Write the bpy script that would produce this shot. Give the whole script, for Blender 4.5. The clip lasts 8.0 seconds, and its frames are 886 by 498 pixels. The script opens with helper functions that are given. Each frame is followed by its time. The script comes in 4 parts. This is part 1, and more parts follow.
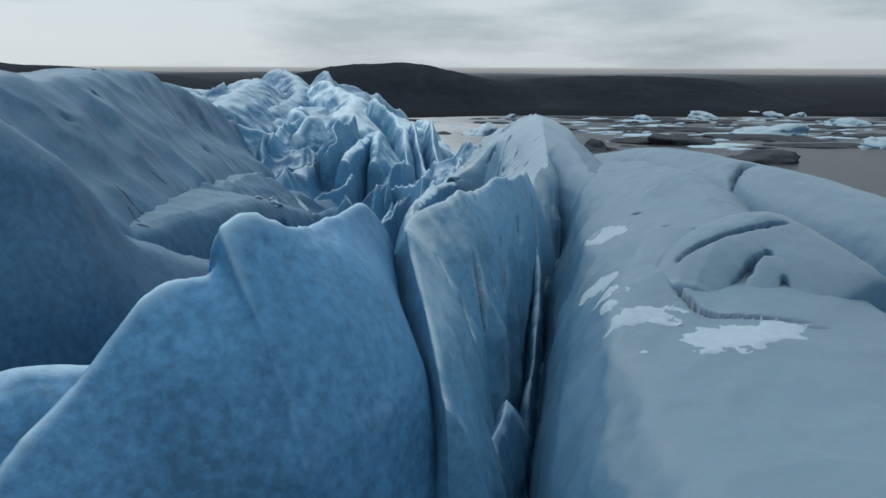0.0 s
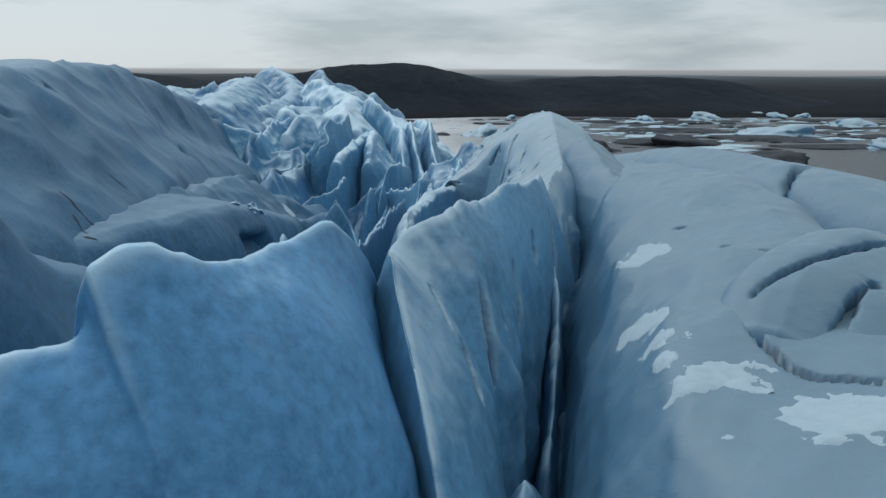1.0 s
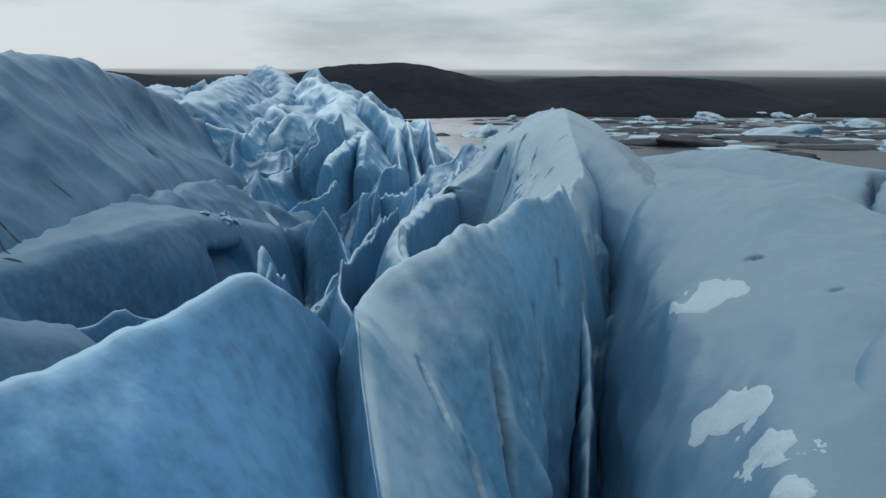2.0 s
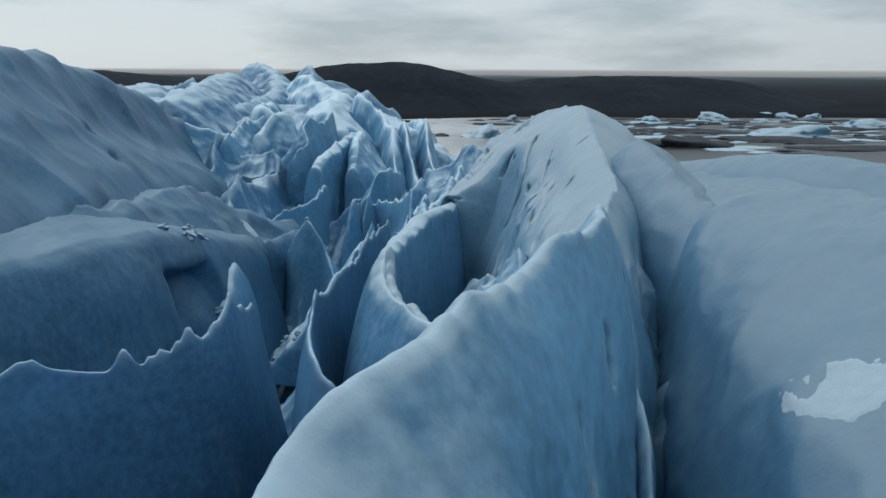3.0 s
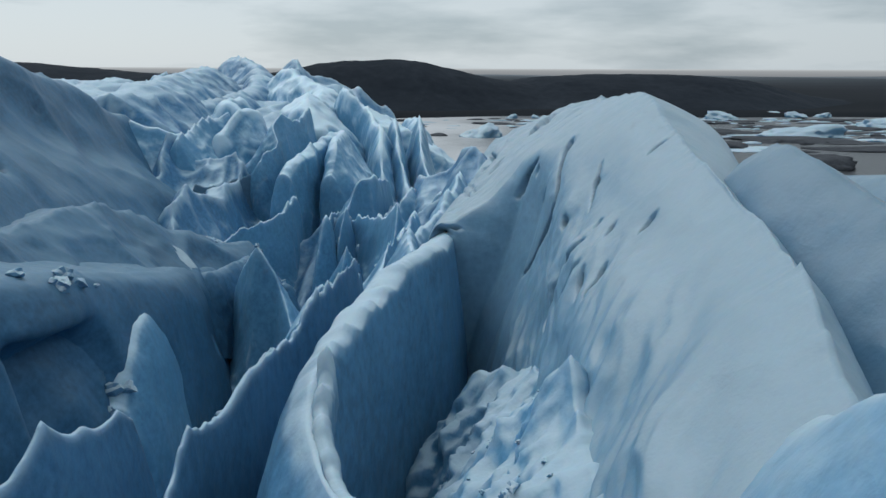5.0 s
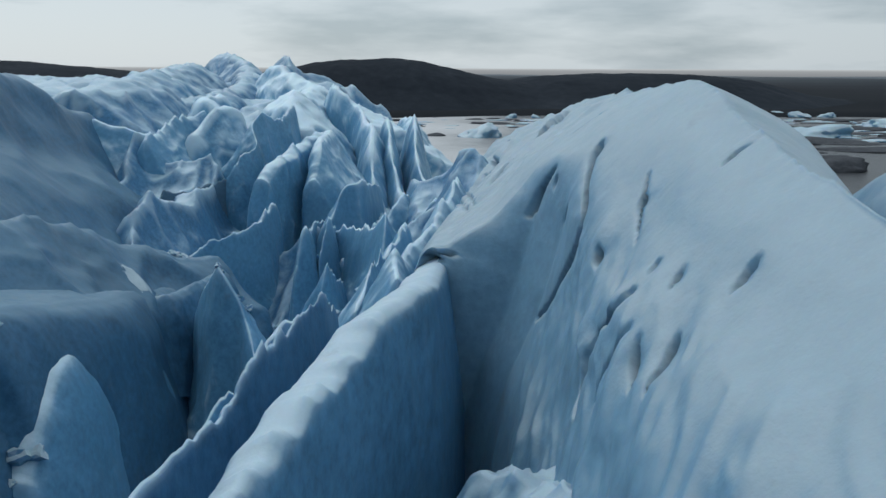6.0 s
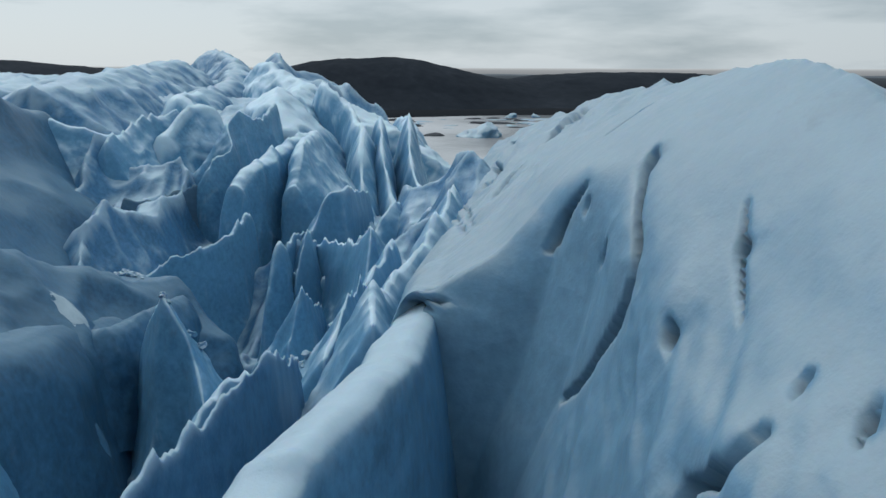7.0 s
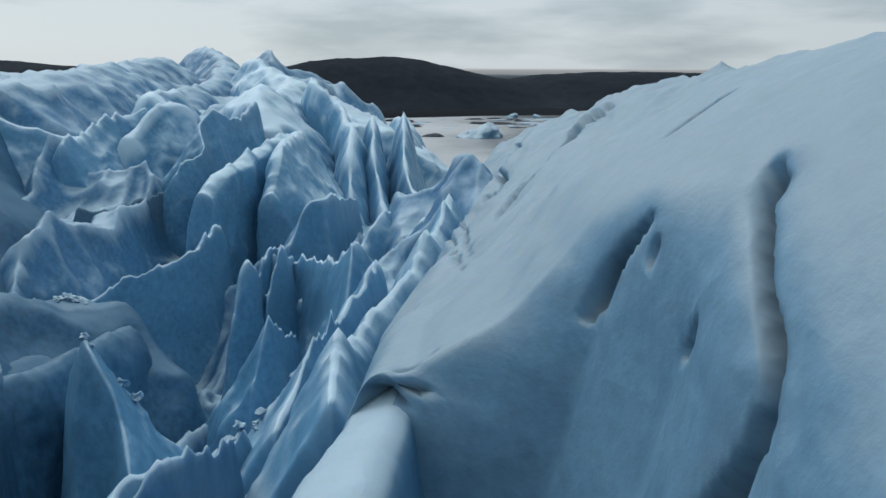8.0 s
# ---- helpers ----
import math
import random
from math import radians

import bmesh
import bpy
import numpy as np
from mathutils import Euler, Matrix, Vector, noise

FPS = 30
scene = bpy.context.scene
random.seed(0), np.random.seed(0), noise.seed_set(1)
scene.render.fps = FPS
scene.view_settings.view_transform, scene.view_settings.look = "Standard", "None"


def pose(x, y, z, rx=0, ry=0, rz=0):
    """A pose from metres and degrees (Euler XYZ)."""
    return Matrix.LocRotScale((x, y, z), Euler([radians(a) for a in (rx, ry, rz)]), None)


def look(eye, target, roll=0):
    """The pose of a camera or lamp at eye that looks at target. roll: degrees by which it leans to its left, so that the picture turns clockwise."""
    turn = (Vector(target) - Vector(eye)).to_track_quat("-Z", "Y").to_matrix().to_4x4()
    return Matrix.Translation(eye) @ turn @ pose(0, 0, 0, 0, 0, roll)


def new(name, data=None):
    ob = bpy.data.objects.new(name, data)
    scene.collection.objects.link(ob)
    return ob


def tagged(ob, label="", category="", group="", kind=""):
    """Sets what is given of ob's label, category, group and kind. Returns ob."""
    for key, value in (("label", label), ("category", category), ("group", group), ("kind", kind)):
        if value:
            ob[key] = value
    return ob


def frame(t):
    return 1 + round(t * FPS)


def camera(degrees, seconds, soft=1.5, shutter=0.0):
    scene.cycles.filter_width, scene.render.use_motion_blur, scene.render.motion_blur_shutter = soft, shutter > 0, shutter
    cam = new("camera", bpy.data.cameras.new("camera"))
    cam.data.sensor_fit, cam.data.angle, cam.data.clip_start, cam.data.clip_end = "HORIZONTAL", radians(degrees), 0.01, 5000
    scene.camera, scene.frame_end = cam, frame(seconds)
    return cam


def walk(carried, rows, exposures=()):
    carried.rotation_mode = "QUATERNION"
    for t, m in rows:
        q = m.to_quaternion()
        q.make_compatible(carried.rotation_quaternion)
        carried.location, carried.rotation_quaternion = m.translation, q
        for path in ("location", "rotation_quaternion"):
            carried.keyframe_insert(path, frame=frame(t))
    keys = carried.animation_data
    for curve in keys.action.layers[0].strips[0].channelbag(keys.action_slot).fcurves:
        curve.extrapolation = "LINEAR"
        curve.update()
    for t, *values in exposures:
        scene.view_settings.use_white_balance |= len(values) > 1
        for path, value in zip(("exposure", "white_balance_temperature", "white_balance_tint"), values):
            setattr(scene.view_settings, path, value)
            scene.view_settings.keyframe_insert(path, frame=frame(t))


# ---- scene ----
cam = camera(56.7, 8.0)
METRES, EYE, TILT, LEAN, TURN = 60.0, 58.0, -12.4, -0.15, 0.0
ROWS = [
    (0.0, 0.0, 0.0, 0.0, -0.0, 0.0, 0.0),
    (0.5, 0.0008, 0.061, 0.0056, -0.04, 0.05, 0.02),
    (1.0, 0.001, 0.1209, 0.0131, -0.06, 0.11, 0.02),
    (1.5, 0.0018, 0.1832, 0.0213, -0.07, 0.14, 0.06),
    (3.0, 0.0047, 0.3766, 0.0494, -0.11, 0.17, 0.01),
    (3.5, 0.0058, 0.4412, 0.0595, -0.14, 0.14, 0.04),
    (4.0, 0.0076, 0.5058, 0.0688, -0.15, 0.14, 0.02),
    (4.5, 0.0092, 0.5703, 0.078, -0.17, 0.14, 0.01),
    (6.0, 0.0158, 0.7549, 0.1049, -0.3, 0.13, -0.04),
    (6.5, 0.0186, 0.816, 0.1141, -0.34, 0.13, -0.01),
    (7.0, 0.0214, 0.8753, 0.1235, -0.34, 0.11, 0.02),
    (7.5, 0.0244, 0.9325, 0.1319, -0.31, 0.14, 0.05),
    (8.0, 0.0276, 0.9895, 0.14, -0.29, 0.15, 0.09),
]
walk(cam, [(t, pose(0, 0, EYE, TILT, LEAN, TURN) @ pose(METRES * x, METRES * y, METRES * z, 90 + pitch, roll, yaw)) for t, x, y, z, yaw, pitch, roll in ROWS])

# ---------------------------------------------------------------- light
world = bpy.data.worlds.new("overcast_sky")
scene.world = world
world.use_nodes = True
SUN_AZ, SUN_EL = -38.0, 47.0       # degrees from straight ahead (towards the left), and above the horizon


def build_world():
    nt = world.node_tree
    N, L = nt.nodes, nt.links
    N.clear()
    out = N.new("ShaderNodeOutputWorld")
    sky = N.new("ShaderNodeTexSky")
    sky.sky_type = "NISHITA"
    sky.sun_disc = False
    sky.sun_elevation = radians(SUN_EL)
    sky.sun_rotation = radians(SUN_AZ)
    bg_sky = N.new("ShaderNodeBackground")
    bg_sky.inputs["Strength"].default_value = 0.012
    L.new(sky.outputs["Color"], bg_sky.inputs["Color"])
    co = N.new("ShaderNodeTexCoord")
    mp = N.new("ShaderNodeMapping")
    mp.inputs["Scale"].default_value = (2.2, 2.2, 11.0)
    L.new(co.outputs["Generated"], mp.inputs["Vector"])
    n1 = N.new("ShaderNodeTexNoise")
    n1.inputs["Scale"].default_value = 1.3
    n1.inputs["Detail"].default_value = 6.0
    n1.inputs["Roughness"].default_value = 0.55
    L.new(mp.outputs["Vector"], n1.inputs["Vector"])
    ramp = N.new("ShaderNodeValToRGB")
    e = ramp.color_ramp.elements
    e[0].position, e[0].color = 0.38, (0.43, 0.525, 0.59, 1)
    e[1].position, e[1].color = 0.56, (0.67, 0.76, 0.82, 1)
    L.new(n1.outputs["Fac"], ramp.inputs["Fac"])
    bg_cloud = N.new("ShaderNodeBackground")
    L.new(ramp.outputs["Color"], bg_cloud.inputs["Color"])
    sep = N.new("ShaderNodeSeparateXYZ")
    L.new(co.outputs["Generated"], sep.inputs[0])
    lift = N.new("ShaderNodeMapRange")      # an overcast sky is brighter overhead than at the horizon
    for key, v in (("From Min", 0.12), ("From Max", 0.9), ("To Min", 0.79), ("To Max", 1.65)):
        lift.inputs[key].default_value = v
    L.new(sep.outputs["Z"], lift.inputs["Value"])
    dot = N.new("ShaderNodeVectorMath")
    dot.operation = "DOT_PRODUCT"
    L.new(co.outputs["Generated"], dot.inputs[0])
    dot.inputs[1].default_value = (math.sin(radians(SUN_AZ)), math.cos(radians(SUN_AZ)), 0.0)
    glow = N.new("ShaderNodeMath")
    glow.operation = "MULTIPLY_ADD"
    L.new(dot.outputs["Value"], glow.inputs[0])
    glow.inputs[1].default_value = 0.2
    glow.inputs[2].default_value = 0.84
    both = N.new("ShaderNodeMath")
    both.operation = "MULTIPLY"
    L.new(lift.outputs["Result"], both.inputs[0])
    L.new(glow.outputs[0], both.inputs[1])
    L.new(both.outputs[0], bg_cloud.inputs["Strength"])
    add = N.new("ShaderNodeAddShader")
    L.new(bg_sky.outputs[0], add.inputs[0])
    L.new(bg_cloud.outputs[0], add.inputs[1])
    L.new(add.outputs[0], out.inputs["Surface"])


build_world()
sun = new("sun", bpy.data.lights.new("sun", "SUN"))
sun.data.energy = 1.1
sun.data.angle = radians(40)
sun.data.color = (0.92, 0.97, 1.0)
_a, _e = radians(SUN_AZ), radians(SUN_EL)
sun.matrix_world = look((0, 0, 300), (-math.sin(_a) * math.cos(_e), -math.cos(_a) * math.cos(_e), 300 - math.sin(_e)))

# ---------------------------------------------------------------- materials


def mat(name):
    m = bpy.data.materials.new(name)
    m.use_nodes = True
    N, L = m.node_tree.nodes, m.node_tree.links
    return m, N, L, N["Principled BSDF"]


def tex(N, L, vec, scale, detail=4.0, rough=0.55, stretch=None):
    n = N.new("ShaderNodeTexNoise")
    n.inputs["Scale"].default_value = scale
    n.inputs["Detail"].default_value = detail
    n.inputs["Roughness"].default_value = rough
    if stretch:
        mp = N.new("ShaderNodeMapping")
        mp.inputs["Scale"].default_value = stretch
        L.new(vec, mp.inputs["Vector"])
        vec = mp.outputs["Vector"]
    L.new(vec, n.inputs["Vector"])
    return n.outputs["Fac"]


def ramp(N, L, fac, stops):
    r = N.new("ShaderNodeValToRGB")
    els = r.color_ramp.elements
    while len(els) < len(stops):
        els.new(0.5)
    for el, (pos, col) in zip(els, stops):
        el.position = pos
        el.color = (*col, 1) if len(col) == 3 else col
    L.new(fac, r.inputs["Fac"])
    return r.outputs["Color"]


def mix(N, L, fac, a, b, mode="MIX"):
    m = N.new("ShaderNodeMix")
    m.data_type = "RGBA"
    m.blend_type = mode
    for sock, v in ((m.inputs[0], fac), (m.inputs[6], a), (m.inputs[7], b)):
        if isinstance(v, (int, float)):
            sock.default_value = v
        elif isinstance(v, tuple):
            sock.default_value = (*v, 1)
        else:
            L.new(v, sock)
    return m.outputs[2]


def op(N, L, kind, a, b=None, clamp=False):
    m = N.new("ShaderNodeMath")
    m.operation, m.use_clamp = kind, clamp
    for k, v in enumerate((a, b)):
        if v is None:
            continue
        if isinstance(v, (int, float)):
            m.inputs[k].default_value = v
        else:
            L.new(v, m.inputs[k])
    return m.outputs[0]


def op3(N, L, vec, scale):
    """A vector that wanders about the place, to bend a pattern out of line."""
    n = N.new("ShaderNodeTexNoise")
    n.inputs["Scale"].default_value = scale
    n.inputs["Detail"].default_value = 3.0
    L.new(vec, n.inputs["Vector"])
    a = N.new("ShaderNodeVectorMath")
    a.operation = "MULTIPLY_ADD"
    L.new(n.outputs["Color"], a.inputs[0])
    a.inputs[1].default_value = (5.0, 5.0, 5.0)
    L.new(vec, a.inputs[2])
    return a.outputs[0]


def bump(N, L, height, dist, strength, prev=None):
    b = N.new("ShaderNodeBump")
    b.inputs["Distance"].default_value = dist
    b.inputs["Strength"].default_value = strength
    L.new(height, b.inputs["Height"])
    if prev is not None:
        L.new(prev, b.inputs["Normal"])
    return b.outputs["Normal"]


def ice_material(name, crust, blue, crust_from=0.25, crust_to=0.75, dirt=0.35, edge=1.0, gloss=0.35, mottle=0.14):
    """Glacier ice: clean blue ice on steep faces, a weathered pale crust on what lies flat, pale rims for worn edges
    and for light through thin crests, and thin silt.
    """
    m, N, L, p = mat(name)
    geo = N.new("ShaderNodeNewGeometry")
    pos = geo.outputs["Position"]
    sep = N.new("ShaderNodeSeparateXYZ")
    L.new(geo.outputs["Normal"], sep.inputs[0])
    worn_lit = N.new("ShaderNodeAttribute")
    worn_lit.attribute_name = "worn_lit"
    big = tex(N, L, pos, 0.16, 3, 0.5)
    mid = tex(N, L, pos, 0.8, 4, 0.55)
    fine = tex(N, L, pos, 3.0, 5, 0.6)
    grain = tex(N, L, pos, 11.0, 3, 0.6)
    up = op(N, L, "ADD", sep.outputs["Z"], op(N, L, "MULTIPLY", op(N, L, "SUBTRACT", fine, 0.5), 0.13))
    up = op(N, L, "ADD", up, op(N, L, "MULTIPLY", op(N, L, "SUBTRACT", mid, 0.5), 0.09))
    up = op(N, L, "ADD", up, op(N, L, "MULTIPLY", op(N, L, "SUBTRACT", tex(N, L, pos, 0.07, 3, 0.5), 0.5), 0.14))
    # Pale flats, blue steeps: crust, with some top light put into the contrast.
    mr = N.new("ShaderNodeMapRange")
    mr.interpolation_type = "SMOOTHSTEP"
    mr.inputs["From Min"].default_value = crust_from
    mr.inputs["From Max"].default_value = crust_to
    L.new(up, mr.inputs["Value"])
    # Pale rims: worn crust, and light through thin crests painted as colour.
    rim = op(N, L, "MULTIPLY", worn_lit.outputs["Fac"], edge, True)
    cover = op(N, L, "MAXIMUM", mr.outputs["Result"], rim, True)
    deep = tuple(c * (1 - mottle) for c in blue)
    pale = tuple(min(1, c * (1 + mottle) + 0.006) for c in blue)
    blend = op(N, L, "ADD", op(N, L, "MULTIPLY", big, 0.45), op(N, L, "MULTIPLY", fine, 0.55))
    blue_c = ramp(N, L, blend, [(0.38, deep), (0.5, blue), (0.64, pale)])
    crust_c = ramp(N, L, op(N, L, "ADD", op(N, L, "MULTIPLY", mid, 0.6), op(N, L, "MULTIPLY", grain, 0.4)), [(0.32, tuple(c * 0.92 for c in crust)), (0.62, crust)])
    col = mix(N, L, cover, blue_c, crust_c)
    silt = ramp(N, L, tex(N, L, pos, 0.5, 9, 0.75), [(0.61, (0, 0, 0)), (0.70, (1, 1, 1))])
    col = mix(N, L, op(N, L, "MULTIPLY", silt, dirt), col, (0.13, 0.14, 0.15))
    crack_dark = N.new("ShaderNodeAttribute")      # silt in the cracks, and the dark of their depth put into the colour
    crack_dark.attribute_name = "silt"
    col = mix(N, L, op(N, L, "MULTIPLY", crack_dark.outputs["Fac"], op(N, L, "MULTIPLY", fine, 1.3), True), col, (0.085, 0.095, 0.105))
    L.new(col, p.inputs["Base Color"])
    rg = N.new("ShaderNodeMapRange")
    rg.inputs["To Min"].default_value = 0.34
    rg.inputs["To Max"].default_value = 0.6
    L.new(fine, rg.inputs["Value"])
    L.new(rg.outputs["Result"], p.inputs["Roughness"])
    p.inputs["IOR"].default_value = 1.31
    p.inputs["Specular IOR Level"].default_value = gloss
    p.inputs["Subsurface Weight"].default_value = 0.12
    p.inputs["Subsurface Radius"].default_value = (0.12, 0.45, 1.0)
    p.inputs["Subsurface Scale"].default_value = 0.5
    cup = N.new("ShaderNodeTexVoronoi")
    cup.feature = "SMOOTH_F1"
    cup.inputs["Scale"].default_value = 1.9
    L.new(pos, cup.inputs["Vector"])
    cup_big = N.new("ShaderNodeTexVoronoi")
    cup_big.feature = "F1"
    cup_big.inputs["Scale"].default_value = 0.75
    L.new(mix(N, L, 0.18, pos, op3(N, L, pos, 0.9)), cup_big.inputs["Vector"])
    nb = bump(N, L, op(N, L, "POWER", cup_big.outputs["Distance"], 2.0), 0.35, 0.12)
    nb = bump(N, L, cup.outputs["Distance"], 0.12, 0.12, nb)
    nb = bump(N, L, fine, 0.08, 0.14, nb)
    nb = bump(N, L, grain, 0.02, 0.4, nb)
    L.new(nb, p.inputs["Normal"])
    return m


ICE = ice_material("glacier_ice", (0.50, 0.635, 0.715), (0.098, 0.245, 0.385), 0.42, 0.85, 0.35, 0.7)
ICE_BLUE = ice_material("clean_blue_ice", (0.36, 0.52, 0.62), (0.07, 0.2, 0.35), 0.75, 1.1, 0.12, 1.0, 0.35, 0.35)
ICE_FIN = ice_material("pale_blue_fin_ice", (0.49, 0.63, 0.71), (0.09, 0.235, 0.375), 0.46, 0.88, 0.25, 0.7, 0.35, 0.2)
ICE_PALE = ice_material("weathered_white_ice", (0.25, 0.34, 0.40), (0.135, 0.262, 0.37), 0.34, 0.76, 0.2, 0.15, 0.6)
ICE_HUMP = ice_material("smooth_hump_ice", (0.15, 0.228, 0.285), (0.07, 0.168, 0.265), 0.3, 0.95, 0.2, 0.4, 0.6)
# Darker copy of the ice for the left flanks; shade is in its colour.
ICE_SHADED = ice_material("shaded_flank_ice", (0.112, 0.2, 0.275), (0.04, 0.118, 0.205), 0.45, 1.05, 0.2, 0.4, 0.35, 0.25)
ICE_BERG = ice_material("bright_berg_ice", (0.36, 0.46, 0.52), (0.13, 0.25, 0.36), 0.2, 0.6, 0.3)
ICE_SLAB = ice_material("pale_slab_ice", (0.33, 0.44, 0.51), (0.10, 0.25, 0.39), 0.42, 0.8, 0.15, 0.4, 0.5, 0.25)
# Darker blue copy for low fins and gullies; their shade is in it.
ICE_DEEP = ice_material("deep_blue_ice", (0.34, 0.46, 0.54), (0.062, 0.17, 0.295), 0.55, 1.0, 0.15, 0.6, 0.35, 0.25)
ICE_WALL = ice_material("banded_wall_ice", (0.38, 0.49, 0.56), (0.075, 0.195, 0.32), 0.35, 0.8, 0.2, 0.5, 0.35, 0.3)
ICE_DIRTY = ice_material("silty_ice", (0.14, 0.21, 0.26), (0.07, 0.14, 0.21), 0.5, 1.1, 0.45)


def plain_material(name, stops, scale, rough=0.9, dist=0.3, strength=0.6, spec=0.3, detail=6):
    m, N, L, p = mat(name)
    geo = N.new("ShaderNodeNewGeometry")
    f = tex(N, L, geo.outputs["Position"], scale, detail, 0.65)
    g = tex(N, L, geo.outputs["Position"], scale * 9, 4, 0.6)
    L.new(ramp(N, L, op(N, L, "ADD", op(N, L, "MULTIPLY", f, 0.65), op(N, L, "MULTIPLY", g, 0.35)), stops), p.inputs["Base Color"])
    p.inputs["Roughness"].default_value = rough
    p.inputs["Specular IOR Level"].default_value = spec
    nb = bump(N, L, f, dist * 4, strength)
    L.new(bump(N, L, g, dist, strength, nb), p.inputs["Normal"])
    return m


SNOW = plain_material("old_snow", [(0.3, (0.30, 0.39, 0.45)), (0.7, (0.39, 0.48, 0.53))], 2.5, 0.75, 0.03, 0.5)
DEBRIS = plain_material("dark_debris_ice", [(0.3, (0.028, 0.030, 0.034)), (0.7, (0.075, 0.08, 0.09))], 0.3, 0.9, 0.1, 0.6, 0.1)
MORAINE = plain_material("moraine_heath", [(0.3, (0.012, 0.0155, 0.021)), (0.55, (0.02, 0.025, 0.032)), (0.75, (0.032, 0.038, 0.048))], 0.02, 0.95, 0.4, 0.6, 0.04)


def hazy_plain():
    """Outwash plain: dark heath near the lagoon, paler far out where distance haze is put into the colour."""
    m, N, L, p = mat("outwash_plain")
    geo = N.new("ShaderNodeNewGeometry")
    sep = N.new("ShaderNodeSeparateXYZ")
    L.new(geo.outputs["Position"], sep.inputs[0])
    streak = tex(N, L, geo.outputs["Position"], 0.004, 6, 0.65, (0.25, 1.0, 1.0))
    # Paler with distance: haze painted into the base colour, broken by streaks.
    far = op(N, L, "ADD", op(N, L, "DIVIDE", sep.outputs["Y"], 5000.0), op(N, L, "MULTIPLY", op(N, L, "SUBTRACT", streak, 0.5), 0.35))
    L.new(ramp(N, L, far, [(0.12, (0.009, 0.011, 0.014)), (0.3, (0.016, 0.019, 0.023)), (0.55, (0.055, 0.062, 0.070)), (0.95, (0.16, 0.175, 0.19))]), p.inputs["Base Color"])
    p.inputs["Roughness"].default_value = 0.95
    p.inputs["Specular IOR Level"].default_value = 0.04
    return m


SANDUR = hazy_plain()


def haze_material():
    """Glowing gradient of painted haze for the backdrop strip, where land and sky meet."""
    m, N, L, p = mat("painted_haze")
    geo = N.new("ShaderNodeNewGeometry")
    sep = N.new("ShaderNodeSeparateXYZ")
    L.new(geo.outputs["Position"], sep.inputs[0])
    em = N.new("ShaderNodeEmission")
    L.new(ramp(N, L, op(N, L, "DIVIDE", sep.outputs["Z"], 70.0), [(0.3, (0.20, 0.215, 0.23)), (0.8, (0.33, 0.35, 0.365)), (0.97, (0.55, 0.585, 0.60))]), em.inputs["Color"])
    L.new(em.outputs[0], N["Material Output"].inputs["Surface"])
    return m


HAZE = haze_material()


def water_material():
    m, N, L, p = mat("silty_lagoon_water")
    geo = N.new("ShaderNodeNewGeometry")
    f = tex(N, L, geo.outputs["Position"], 0.012, 6, 0.6)
    sep = N.new("ShaderNodeSeparateXYZ")
    L.new(geo.outputs["Position"], sep.inputs[0])
    tone_across = op(N, L, "ADD", op(N, L, "DIVIDE", sep.outputs["X"], -160.0), f)     # base colour pale towards the left, dark towards the right
    L.new(ramp(N, L, tone_across, [(0.0, (0.035, 0.038, 0.042)), (0.2, (0.05, 0.053, 0.058)), (0.45, (0.42, 0.415, 0.415)), (0.7, (0.52, 0.51, 0.51))]), p.inputs["Base Color"])
    p.inputs["Roughness"].default_value = 0.3
    p.inputs["IOR"].default_value = 1.33
    p.inputs["Specular IOR Level"].default_value = 0.18
    L.new(bump(N, L, tex(N, L, geo.outputs["Position"], 0.8, 4, 0.6), 0.4, 0.8), p.inputs["Normal"])
    return m


WATER = water_material()

# ---------------------------------------------------------------- shape tools
RNG = np.random.RandomState(7)
PERM = np.concatenate([RNG.permutation(256)] * 3)
GRAD = RNG.normal(size=(256, 3))
GRAD /= np.linalg.norm(GRAD, axis=1)[:, None]


def gnoise(P):
    """Gradient noise, about -0.7 to 0.7, at the points P (n x 3)."""
    i = np.floor(P).astype(int)
    f = P - i
    i &= 255
    u = f * f * f * (f * (f * 6 - 15) + 10)
    r = 0.0
    for dx in (0, 1):
        wx = u[:, 0] if dx else 1 - u[:, 0]
        for dy in (0, 1):
            wy = u[:, 1] if dy else 1 - u[:, 1]
            for dz in (0, 1):
                wz = u[:, 2] if dz else 1 - u[:, 2]
                h = PERM[PERM[PERM[(i[:, 0] + dx) & 255] + ((i[:, 1] + dy) & 255)] + ((i[:, 2] + dz) & 255)]
                d = f - np.array((dx, dy, dz))
                r = r + wx * wy * wz * (GRAD[h] * d).sum(1)
    return r


def fbm(P, size, octaves=3, gain=0.5):
    out, amp, s = 0.0, 1.0, 1.0 / np.asarray(size, float)
    for k in range(octaves):
        out = out + amp * gnoise(P * s + 17.3 * k)
        amp, s = amp * gain, s * 2.03
    return out


JITTER = RNG.rand(256, 3)


def bowls(P, size):
    """Smooth hollows that meet in sharp arrises: 0 at the bottom of a hollow, about 0.3 on the average, up to 1 on an arris."""
    p = P / np.asarray(size, float)
    i = np.floor(p).astype(int)
    f = p - i
    i &= 255
    best = np.full(len(p), 9.0)
    for dx in (-1, 0, 1):
        for dy in (-1, 0, 1):
            hxy = PERM[PERM[(i[:, 0] + dx) & 255] + ((i[:, 1] + dy) & 255)]
            for dz in (-1, 0, 1):
                d = JITTER[PERM[hxy + ((i[:, 2] + dz) & 255)]] + np.array((dx, dy, dz)) - f
                best = np.minimum(best, (d * d).sum(1))
    return best


